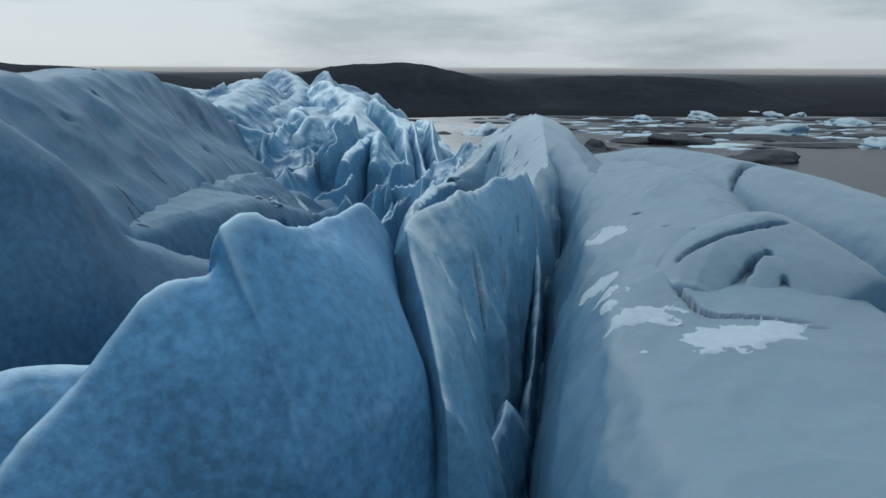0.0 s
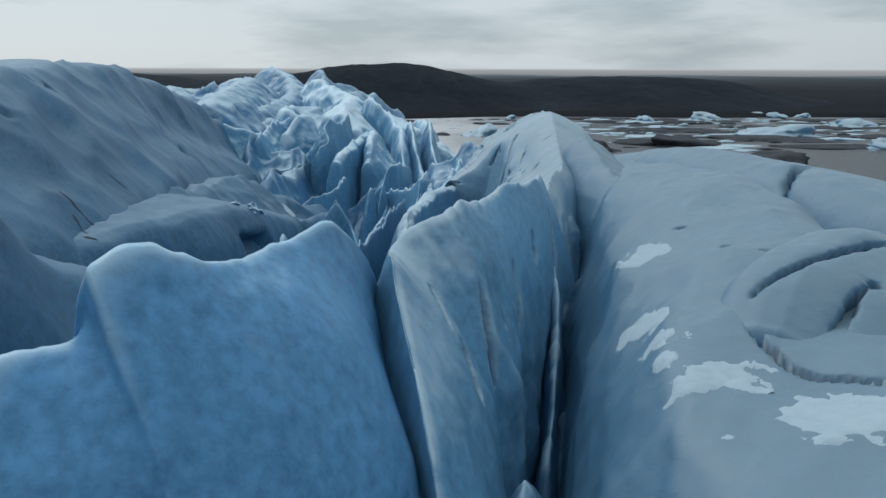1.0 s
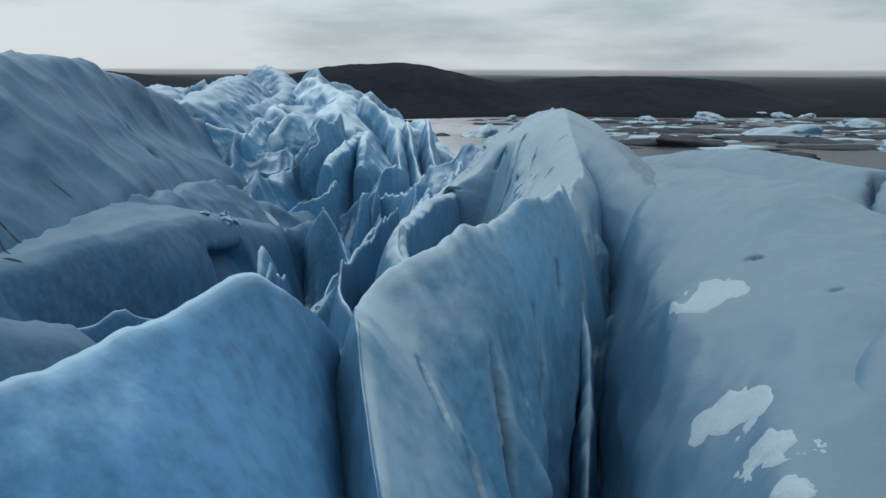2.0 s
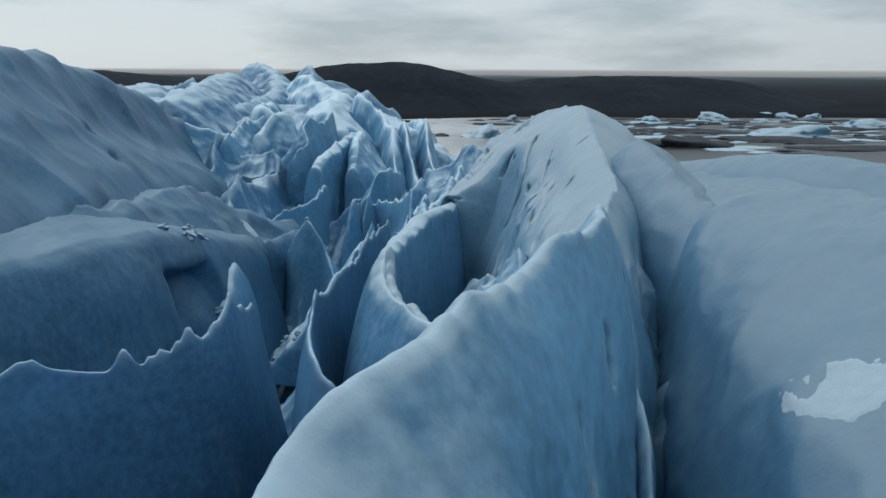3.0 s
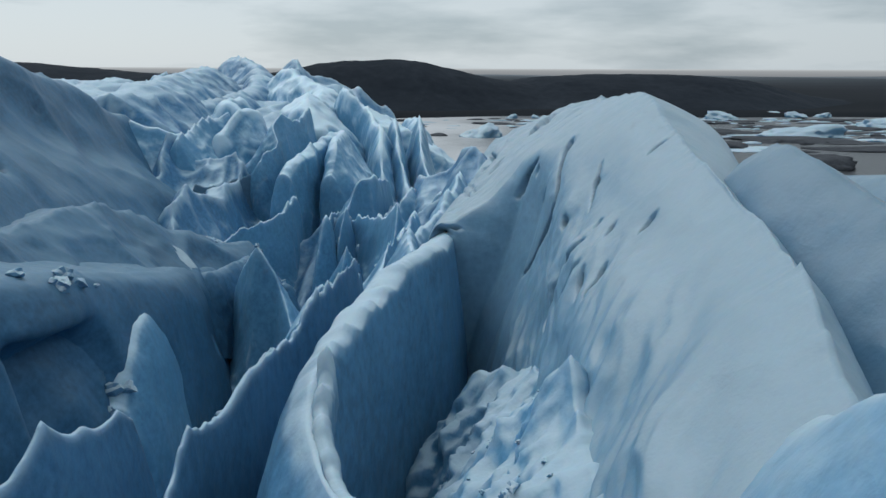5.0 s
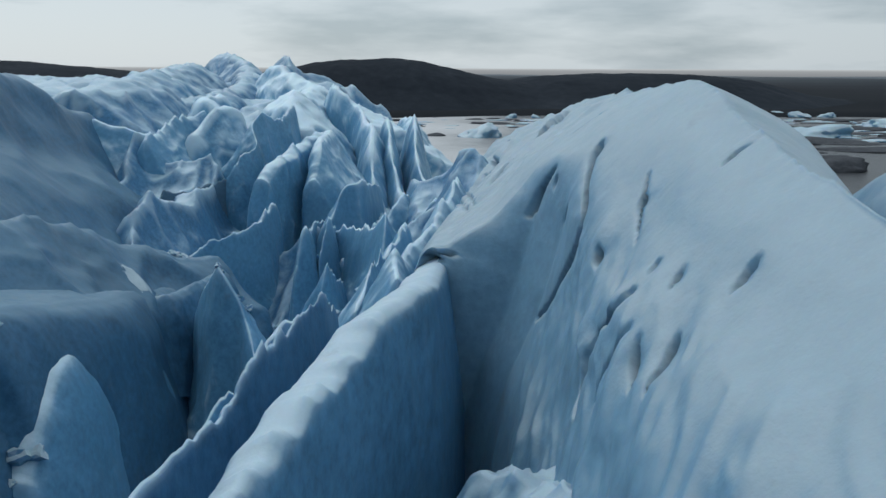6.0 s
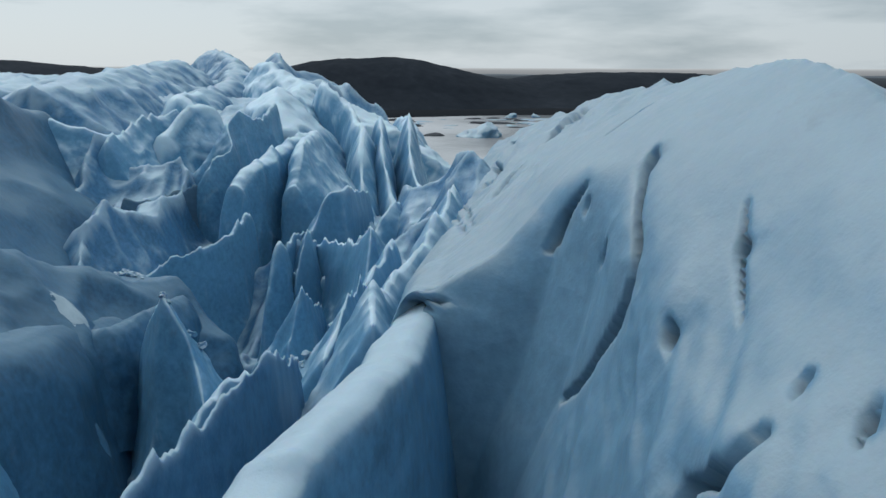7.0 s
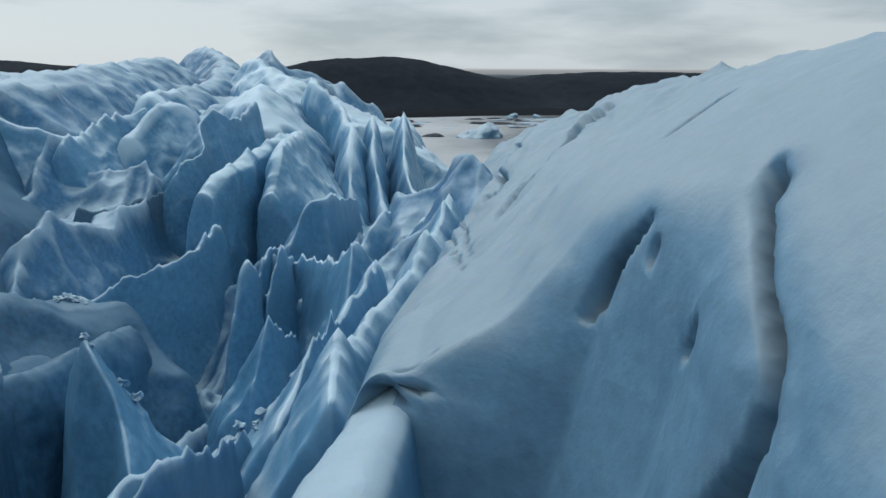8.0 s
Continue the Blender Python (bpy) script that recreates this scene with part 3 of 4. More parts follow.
# ---------------------------------------------------------------- foreground fins and walls
ridge("ice_wall", [(-9.8, 13.6, 48.2), (-8.9, 15.8, 50.2), (-8.1, 17.4, 51.3), (-7.3, 18.3, 52.5), (-6.7, 18.8, 52.95), (-6.1, 19.3, 53.1), (-5.55, 19.6, 53.3), (-5.4, 19.6, 54.35), (-4.8, 20.4, 54.45), (-4.2, 21.3, 53.95), (-3.5, 23.5, 53.75, 0.8, 1.0), (-2.8, 26, 53.85, 0.5, 0.62), (-2.35, 27.2, 53.35, 0.4), (-2.05, 28.6, 52.5, 0.3, 0.25), (-1.9, 30.0, 51.5, 0.2, 0.15)],
      [(0, 0), (0.4, 0.4), (0.9, 2.0), (1.4, 6), (1.8, 16)], [(0, 0), (0.25, 0.12), (1.0, 0.8), (1.8, 1.75), (2.4, 2.8), (2.9, 3.8), (3.3, 5.0), (3.7, 8), (4.0, 16)],
      ICE_BLUE, 0.12, (0.5, 0.4), 0.2, 0.05, 0.2, 0.10, rifts=0.0, bend=3.0, calm=4.0, label="tall blue ice wall with a wavy pale crest", category="ice wall", seed=1)
ridge("ice_wall", [(-16, 13.0, 51.2), (-13, 15.5, 51.0), (-10.5, 17.5, 51.2), (-8.8, 18.0, 51.3), (-7.8, 18.4, 51.0), (-7.2, 18.8, 50.2)],
      [(0, 0), (0.5, 0.4), (1.1, 2.0), (1.7, 6), (2.2, 14)], [(0, 0), (0.5, 0.2), (1.4, 1.2), (3, 5), (4, 14)],
      ICE_BLUE, 0.18, (2, 0.6), 0.3, 0.2, 0.16, 0.2, label="low dark blue ice wall with a crumbling edge", category="ice wall", seed=1.5)
slab = ridge("ice_slab", [(0.1, 21.5, 48.6, 0.1, 0.5), (-0.35, 23.5, 50.2, 0.12, 0.65), (-0.85, 25.8, 51.5, 0.15, 0.8), (-1.3, 28.4, 52.3, 0.25, 0.95), (-1.35, 30.2, 52.25, 0.35, 0.9), (-0.7, 31.2, 52.65, 0.7, 0.85), (0.0, 32, 52.95, 0.95, 0.75), (1.8, 36, 53.0, 0.8, 0.5), (3.75, 40.3, 52.95, 0.68, 0.32), (4.3, 43, 52.7, 0.72, 0.45), (4.6, 44.8, 52.4, 0.75, 0.5), (4.9, 46.3, 51.5, 0.7, 0.4)],
      [(0, 0), (0.3, 0.12), (1.2, 1.0), (2.6, 2.6), (4.2, 4.4), (5.2, 7), (5.6, 13)], [(0, 0), (0.4, 0.25), (1.5, 1.4), (2.3, 2.6), (3.1, 4.2), (3.5, 6.5), (3.9, 14)],
      ICE_SLAB, 0.12, (0.8, 2.5), 0.22, 0.3, 0.2, 0.14, calm=3.0, rifts=0.0, cell=2.4, long=2.6,
      wild=lambda V: 0.5 + 2.4 * smooth(0.9, 2.2, V[..., 0] - np.interp(V[..., 1], [22, 32, 36, 40, 43, 46], [0.3, 0, 1.8, 3.7, 4.3, 4.9])), label="wedge of blue ice with a bright sloping top", category="ice slab", seed=2,
      cuts=[([(2.3, 32.6, 49.9), (2.4, 32.4, 48.9)], 0.07, 0.25), ([(1.2, 31.4, 50.9), (1.4, 30.6, 49.6), (1.7, 30.0, 48.2)], 0.13, 0.25), ([(0.9, 28.6, 50.2), (1.2, 27.6, 48.8)], 0.1, 0.2), ([(2.9, 35.0, 50.8), (3.1, 34.4, 49.4), (3.2, 33.6, 47.6)], 0.14, 0.3),
            ([(3.4, 38.0, 51.2), (3.5, 37.6, 50.0)], 0.1, 0.25), ([(0.2, 29.4, 51.6), (0.4, 28.6, 50.6)], 0.06, 0.15), ([(4.0, 41.5, 51.6), (4.1, 41.0, 49.8), (4.1, 40.2, 48.2)], 0.16, 0.35)])
ridge("spur", [(3.6, 32.5, 44.5), (4.1, 35, 45.2), (4.4, 36.8, 46.6), (4.65, 38.4, 48.0), (4.8, 41, 49.4), (5.0, 43.6, 50.5), (5.1, 45.4, 50.8)], [(0, 0), (0.2, 0.5), (0.5, 3), (0.9, 9)], [(0, 0), (0.1, 0.5), (0.25, 2.5), (0.5, 9)],
      ICE_BLUE, 0.12, (0.8, 1), 0.25, 0.4, 0.35, 0.3, rifts=0.0, cell=1.2, label="thin jagged flake standing in the crevasse", seed=2.6, parent=slab)
ridge("flake", [(1.2, 22.0, 44.6), (1.4, 23.8, 45.7), (1.75, 25.2, 46.1), (2.1, 26.6, 46.0), (2.5, 28.5, 45.8)], [(0, 0), (0.4, 0.4), (0.9, 1.6), (1.3, 7)], [(0, 0), (0.3, 0.4), (0.7, 2.0), (1.1, 7)],
      ICE_BLUE, 0.12, (0.6, 1), 0.2, 0.4, 0.3, 0.25, rifts=0.0, cell=1.1, label="broken flake at the crevasse's lip", seed=2.9, parent=slab)
curved = ridge("curved_ice_wall", [(2.4, 45.8, 49.2, 1, 0.4), (1.3, 46.7, 48.6, 1, 0.4), (0.3, 48.4, 48.0, 1, 0.4), (-0.65, 49.9, 47.9, 1, 0.4), (-1.5, 52, 48.1, 1, 0.5), (-2.0, 54.6, 48.4, 1, 0.8), (-1.6, 58, 48.8, 1, 1), (-0.5, 63, 49.15, 1, 1), (0.2, 65.6, 49.15, 1, 1.1), (0.55, 68, 48.8, 1, 1.2), (0.75, 70.3, 48.55, 1, 1.2), (0.9, 72.5, 48.25, 1, 1.2), (0.9, 74.5, 47.7, 1, 1.2)],
      {52: [(0, 0), (0.1, 0.1), (0.45, 0.7), (1.1, 2.4), (2.0, 6), (3.0, 12)], 59: [(0, 0), (0.4, 0.14), (0.85, 0.55), (1.2, 2.2), (1.7, 6), (2.4, 12)]},
      {52: [(0, 0), (0.08, 0.1), (0.2, 0.5), (0.4, 2.0), (0.7, 5), (1.1, 10)], 59: [(0, 0), (0.2, 0.08), (0.35, 0.4), (0.55, 2.0), (0.8, 5), (1.1, 10)]},
      ICE_WALL, 0.12, (1, 0.8), 0.18, 0.1, 0.26, 0.12, rifts=0.0, calm=2.5, label="thin curved wall of blue ice with a bright broken edge", category="ice wall", seed=3)
ridge("rim_crust", [(0.0, 48.75, 47.9), (-0.3, 49.6, 48.05), (-0.75, 50.6, 48.05), (-1.25, 51.9, 48.2), (-1.65, 53.4, 48.45), (-1.75, 55, 48.6)], [(0, 0), (0.12, 0.06), (0.2, 0.2), (0.25, 0.7)], [(0, 0), (0.14, 0.1), (0.2, 0.35), (0.22, 0.9)],
      ICE_BERG, 0.06, (0.2, 0.3), 0.06, 0.2, 0.5, 0.16, rifts=0.0, cell=0.5, long=1.0, label="broken white crust along the wall's rim", seed=3.2, parent=curved)
ridge("ice_fin", [(-1.9, 47.2, 45.3), (-2.3, 46.6, 45.9), (-2.9, 46.4, 46.6), (-3.6, 47.2, 47.0), (-4.3, 50, 47.0), (-4.7, 53, 47.0), (-4.75, 56.5, 46.9), (-4.4, 61, 46.7), (-3.7, 66, 46.9), (-3.0, 71.5, 47.2), (-3.1, 74, 46.4), (-3.3, 78, 44.8)],
      [(0, 0), (0.1, 0.25), (0.45, 2.0), (0.9, 6), (1.6, 12)], [(0, 0), (0.08, 0.2), (0.3, 2.0), (0.7, 6), (1.2, 12)],
      ICE_DEEP, 0.13, (0.8, 1), 0.2, 0.1, 0.35, 0.10, rifts=0.0, calm=2.0, bend=1.2, label="long sharp blue ice fin hooked round a deep cleft", category="ice fin", seed=4)
ridge("ice_fin", [(-15, 47.0, 46.6), (-12.6, 50, 45.7), (-10.2, 52, 45.8), (-8.8, 54.5, 46.5), (-8.7, 57.5, 46.0), (-9.0, 62, 44.6)],
      [(0, 0), (0.12, 0.3), (0.6, 3), (1.2, 9)], [(0, 0), (0.12, 0.25), (0.6, 2.5), (1.5, 8), (2.1, 12)],
      ICE_DEEP, 0.15, (2, 2), 0.2, 0.1, 0.6, 0.12, rifts=0.0, label="jagged thin blue ice fin", category="ice fin", seed=5)
ridge("ice_tower", [(-13.2, 71, 41.0), (-13.5, 73.5, 42.9), (-13.9, 76, 43.6), (-14.3, 79, 42.9), (-14, 84, 41.6)],
      [(0, 0), (0.6, 0.4), (1.4, 2.5), (2.2, 8)], [(0, 0), (0.6, 0.4), (1.5, 2.5), (2.6, 8)],
      ICE_FIN, 0.2, (1, 2), 0.25, 0.1, 0.12, 0.15, rifts=0.0, label="rounded blue ice tower standing in a hollow", category="ice tower", seed=6)

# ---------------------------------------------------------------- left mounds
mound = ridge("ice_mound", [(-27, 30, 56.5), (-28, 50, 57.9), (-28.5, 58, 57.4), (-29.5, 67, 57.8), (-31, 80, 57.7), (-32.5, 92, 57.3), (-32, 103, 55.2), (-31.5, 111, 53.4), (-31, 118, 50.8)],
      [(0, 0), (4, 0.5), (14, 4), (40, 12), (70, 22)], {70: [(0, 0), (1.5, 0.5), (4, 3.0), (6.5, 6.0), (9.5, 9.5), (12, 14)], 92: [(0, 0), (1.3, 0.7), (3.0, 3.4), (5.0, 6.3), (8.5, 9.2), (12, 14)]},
      ICE_SHADED, 0.34, (14, 9), 0.8, 0.0, 0.15, 0.34, rifts=0.0, cell=4.2, long=1.1, fine_hollow=0.08, thin=(3, 1), label="great rounded mound of blue-grey glacier ice", category="ice mound", seed=7,
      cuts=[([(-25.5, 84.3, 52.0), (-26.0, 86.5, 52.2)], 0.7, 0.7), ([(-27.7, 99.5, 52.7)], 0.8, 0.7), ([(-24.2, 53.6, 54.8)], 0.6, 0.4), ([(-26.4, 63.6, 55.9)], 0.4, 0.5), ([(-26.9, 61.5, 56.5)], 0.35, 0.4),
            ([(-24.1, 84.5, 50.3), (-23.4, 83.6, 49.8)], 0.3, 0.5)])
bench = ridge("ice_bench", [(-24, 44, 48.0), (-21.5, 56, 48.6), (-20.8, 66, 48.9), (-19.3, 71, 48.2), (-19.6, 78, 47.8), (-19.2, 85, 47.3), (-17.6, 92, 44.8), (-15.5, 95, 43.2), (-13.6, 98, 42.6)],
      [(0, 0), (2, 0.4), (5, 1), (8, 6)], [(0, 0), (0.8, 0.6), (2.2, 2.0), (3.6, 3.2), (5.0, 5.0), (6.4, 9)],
      ICE_SHADED, 0.26, (5, 2), 0.5, 0.05, 0.25, 0.42, rifts=0.0, cell=3.0, long=1.1, fine_hollow=0.2, label="stepped bench of weathered ice below the mound", category="ice ledge", seed=8)
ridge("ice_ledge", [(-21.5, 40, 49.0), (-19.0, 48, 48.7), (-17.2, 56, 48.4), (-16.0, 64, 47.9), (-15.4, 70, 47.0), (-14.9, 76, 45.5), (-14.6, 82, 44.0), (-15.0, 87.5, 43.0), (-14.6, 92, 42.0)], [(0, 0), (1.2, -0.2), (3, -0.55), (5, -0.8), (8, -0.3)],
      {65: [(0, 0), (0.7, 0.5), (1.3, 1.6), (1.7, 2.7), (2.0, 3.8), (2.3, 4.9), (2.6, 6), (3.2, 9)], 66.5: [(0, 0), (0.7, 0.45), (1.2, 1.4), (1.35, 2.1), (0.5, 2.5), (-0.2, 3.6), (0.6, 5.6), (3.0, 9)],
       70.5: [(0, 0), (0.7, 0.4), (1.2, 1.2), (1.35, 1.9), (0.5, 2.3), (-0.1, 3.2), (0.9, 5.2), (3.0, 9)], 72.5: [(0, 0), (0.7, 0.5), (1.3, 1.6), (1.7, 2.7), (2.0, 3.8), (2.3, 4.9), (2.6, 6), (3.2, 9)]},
      ICE_SHADED, 0.2, (3, 2), 0.35, 0.1, 0.1, 0.24, rifts=0.0, cell=4.5, label="lower ice ledge with an undercut dark front", category="ice ledge", seed=8.4)
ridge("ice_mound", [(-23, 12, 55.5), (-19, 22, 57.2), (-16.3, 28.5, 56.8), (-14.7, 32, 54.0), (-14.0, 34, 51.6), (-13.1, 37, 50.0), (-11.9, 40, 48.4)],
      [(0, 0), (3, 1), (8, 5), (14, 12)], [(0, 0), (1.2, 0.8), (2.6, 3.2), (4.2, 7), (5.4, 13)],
      ICE_SHADED, 0.28, (9, 2), 0.5, 0.0, 0.1, 0.22, rifts=0.0, cell=4.0, long=1.1, fine_hollow=0.08, thin=(3, 1), label="smooth shaded flank of dark blue ice", category="ice mound", seed=9)

# ---------------------------------------------------------------- right-hand humps and the central ridge
hump = ridge("ice_hump", [(9.8, 2, 50.3, 1, 2.2), (9.8, 10, 50.3, 1, 2.2), (9.8, 18, 50.2, 1, 2.0), (10, 25, 50.6, 1, 1.6), (11.2, 31, 51.7, 1, 1.1), (12.0, 37, 52.4, 1, 0.9), (12.4, 42, 52.8, 1, 0.8), (12.8, 48, 52.4, 1, 0.8), (13.4, 56, 51.9, 1, 0.8), (14.2, 64, 51.4, 1, 0.9), (15, 72, 50.4)],
      {18: [(0, 0), (2.2, 0.2), (4.3, 0.6), (5.2, 1.3), (6.2, 2.6), (7.0, 4.6), (7.6, 8), (8.0, 14)], 25: [(0, 0), (2.2, 0.15), (4.2, 0.35), (5.0, 1.0), (5.9, 2.5), (6.6, 4.6), (7.1, 8), (7.4, 14)],
       31: [(0, 0), (2.2, 0.1), (3.9, 0.8), (5.3, 1.8), (6.1, 3.0), (6.8, 5.0), (7.3, 8.5), (7.7, 14)], 40: [(0, 0), (2.0, 0.6), (3.6, 1.3), (5.2, 2.4), (6.0, 3.7), (6.7, 5.4), (7.2, 8.5), (7.6, 14)],
       48: [(0, 0), (1.5, 0.1), (3.0, 0.2), (4.0, 0.6), (4.8, 1.9), (5.4, 4.2), (5.9, 8), (6.4, 14)], 64: [(0, 0), (1.5, 0.3), (3.0, 0.8), (4.0, 2.0), (4.6, 4.0), (5.0, 6.0), (5.3, 9), (5.6, 14)]},
      {26: [(0, 0), (1.6, 0.15), (3.0, 0.7), (4.0, 1.9), (4.8, 4.0), (6.4, 9), (8, 18)], 35: [(0, 0), (1.2, 0.15), (2.2, 0.7), (3.0, 1.7), (3.8, 3.4), (5.6, 9), (7, 18)]},
      ICE_HUMP, 0.13, (6, 8), 0.35, 0.2, 0.05, 0.26, 0.0, label="broad rounded hump of pale weathered ice", category="ice mound", seed=10, near_y=(14, 52), thin=(1, 2), cell=3.0, axis=(0.6, 1.0, 0.2), long=1.6, fine_hollow=0.15,
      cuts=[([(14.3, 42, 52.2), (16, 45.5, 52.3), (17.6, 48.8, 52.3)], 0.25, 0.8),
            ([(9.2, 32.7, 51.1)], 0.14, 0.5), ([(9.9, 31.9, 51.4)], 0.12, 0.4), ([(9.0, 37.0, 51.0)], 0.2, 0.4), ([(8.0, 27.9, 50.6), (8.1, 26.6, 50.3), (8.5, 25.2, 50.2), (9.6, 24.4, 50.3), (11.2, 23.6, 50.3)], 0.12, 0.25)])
for k, crag in enumerate([[(6.4, 47.5, 50.2), (5.9, 45.5, 49.5), (5.6, 43.5, 48.4), (5.35, 41.5, 47.0)], [(6.4, 43.2, 48.2), (6.0, 41.0, 47.2), (5.7, 39.4, 46.0), (5.3, 38, 44.6)],
                          [(6.0, 37.6, 47.0), (5.6, 36.2, 46.0), (5.2, 34.8, 44.8), (4.8, 33.4, 43.4)]]):
    ridge("crag", crag, [(0, 0), (0.25, 0.25), (0.6, 1.0), (1.0, 3.0)], [(0, 0), (0.3, 0.3), (0.7, 1.1), (1.2, 2.8)], ICE_HUMP, 0.11, (0.5, 0.6), 0.25, 0.2, 0.25, 0.3, rifts=0.0, cell=0.9, long=1.5,
          label="jagged blue crag on the crevasse's side", seed=13 + k, parent=hump)
ridge("lifted_block", [(8.6, 27.0, 50.9), (9.6, 28.4, 51.9), (11.4, 30.0, 52.5), (13.2, 31.4, 52.5), (14.8, 32.4, 51.4)], [(0, 0), (0.8, 0.05), (1.8, 0.5), (2.6, 2.5)], [(0, 0), (1.3, 0.45), (2.8, 1.0), (4.0, 1.6), (4.3, 2.2), (4.5, 4)],
      ICE_HUMP, 0.10, (0.8, 1.0), 0.15, 0.1, 0.05, 0.06, rifts=0.0, label="cracked block of ice lifted from the hump", seed=10.4, parent=hump,
      cuts=[([(8.3, 28.3, 51.4), (9.6, 28.9, 52.0), (11.7, 29.8, 52.4), (12.9, 30.3, 52.4)], 0.13, 0.6), ([(9.3, 25.6, 50.5), (10.0, 26.8, 51.0), (11.2, 28.2, 51.5)], 0.12, 0.6), ([(11.5, 28.2, 51.6)], 0.17, 0.6), ([(11.4, 26.0, 50.8), (11.6, 27.0, 51.1)], 0.12, 0.5)])
ridge("ice_ridge", [(12.8, 72, 50.2), (13.8, 65, 51.6), (14.9, 57, 52.7), (16.7, 49.5, 52.8), (18.4, 43, 52.5), (20.5, 36, 51.7), (24, 28, 50.0), (28, 20, 48)],
      [(0, 0), (1.5, 0.2), (4, 1.0), (8, 5), (11, 12), (13, 20)], [(0, 0), (1.0, 0.15), (2.0, 0.8), (2.8, 2.0), (3.4, 4), (4.0, 9)],
      ICE_HUMP, 0.2, (4, 4), 0.3, 0.08, 0.05, 0.12, rifts=0.0, thin=(3, 1), cell=5.0, long=1.3, label="long smooth blue ridge behind the pale hump", category="ice ridge", seed=10.7,
      cuts=[([(15.2, 44.3, 51.9), (16.4, 45.6, 52.1), (17.6, 47.5, 52.4)], 0.2, 0.8), ([(19.6, 33.5, 50.2), (21.0, 35, 51.0)], 0.2, 0.6)])
CRACKS = [
    ([(5.6, 69.4, 52.4), (5.2, 68.8, 51.9), (4.9, 67.7, 51.2), (4.7, 66.9, 50.4), (4.4, 67.2, 49.3), (4.1, 68.2, 48.0), (3.8, 69.0, 47.2)], 0.15, 0.7),
    ([(5.6, 69.4, 52.4), (5.3, 69.0, 52.0)], 0.14, 0.4),
    ([(6.0, 65.2, 52.0), (5.8, 64.6, 51.5), (5.5, 63.9, 51.1), (5.3, 63.3, 50.8)], 0.05, 0.2),
    ([(5.8, 64.6, 51.6), (5.7, 64.6, 51.4)], 0.13, 0.3),
    ([(4.8, 64.6, 50.3), (4.6, 64.3, 50.0)], 0.14, 0.4),
    ([(4.6, 60.8, 50.3), (4.3, 60.8, 49.9), (4.2, 61.8, 49.1), (4.0, 61.9, 48.5), (3.9, 61.7, 47.9), (3.7, 61.2, 47.6)], 0.17, 0.6),
    ([(4.4, 59.8, 49.9), (4.2, 59.6, 49.6), (4.0, 60.0, 48.9), (3.9, 60.2, 48.2)], 0.14, 0.5),
    ([(4.8, 58.3, 50.2), (4.6, 58.0, 50.0), (4.3, 57.8, 49.7), (4.2, 57.7, 49.5)], 0.13, 0.5),
]
FOLDS = [
    ([(4.4, 59.2, 49.9), (4.3, 58.9, 49.6), (4.2, 58.4, 49.3)], 0.09, 0.3),
    ([(7.4, 62.5, 53.0), (7.1, 62.5, 52.8), (6.8, 62.3, 52.6)], 0.1, 0.2),
    ([(5.4, 60.1, 50.9), (5.1, 59.8, 50.7)], 0.07, 0.2),
    ([(6.0, 58.2, 51.5), (5.8, 58.1, 51.2), (5.6, 58.1, 51.1)], 0.08, 0.2),
    ([(5.2, 61.1, 50.9), (5.0, 61.0, 50.7)], 0.06, 0.2),
    ([(4.4, 70.8, 51.6), (4.2, 71.0, 51.3), (4.0, 71.2, 50.8), (3.8, 71.2, 50.4), (3.6, 71.2, 50.0)], 0.12, 0.5),
    ([(4.5, 70.4, 51.3), (4.4, 70.4, 51.0)], 0.06, 0.2),
    ([(4.7, 69.0, 50.6), (4.6, 69.2, 50.0)], 0.07, 0.25),
]
GROOVES = [
    ([(7.8, 89.0, 52.2), (6.2, 88.1, 51.4), (4.8, 85.1, 50.8), (3.8, 83.4, 49.9), (3.4, 82.9, 49.4)], 0.22, 0.7),
    ([(6.9, 114.3, 48.7), (4.0, 91.1, 49.6), (3.4, 89.7, 48.9)], 0.25, 0.8),
    ([(6.8, 74.1, 53.1), (6.3, 74.4, 52.8), (5.6, 74.1, 52.4)], 0.12, 0.3),
    ([(0.7, 72.1, 48.7), (0.5, 72.0, 48.2), (0.2, 72.1, 47.6)], 0.1, 0.5),
    ([(1.6, 72.7, 48.9), (1.2, 72.7, 48.6), (0.8, 72.0, 48.5)], 0.07, 0.3),
    ([(1.4, 72.0, 48.7), (1.2, 71.9, 48.5), (0.9, 71.9, 48.4)], 0.06, 0.25),
    ([(2.3, 80.1, 48.5), (2.1, 81.3, 48.6), (2.1, 88.7, 47.5)], 0.06, 0.3),
    ([(2.5, 80.6, 48.8), (2.4, 82.1, 48.8), (2.5, 89.0, 48.0)], 0.06, 0.3),
]
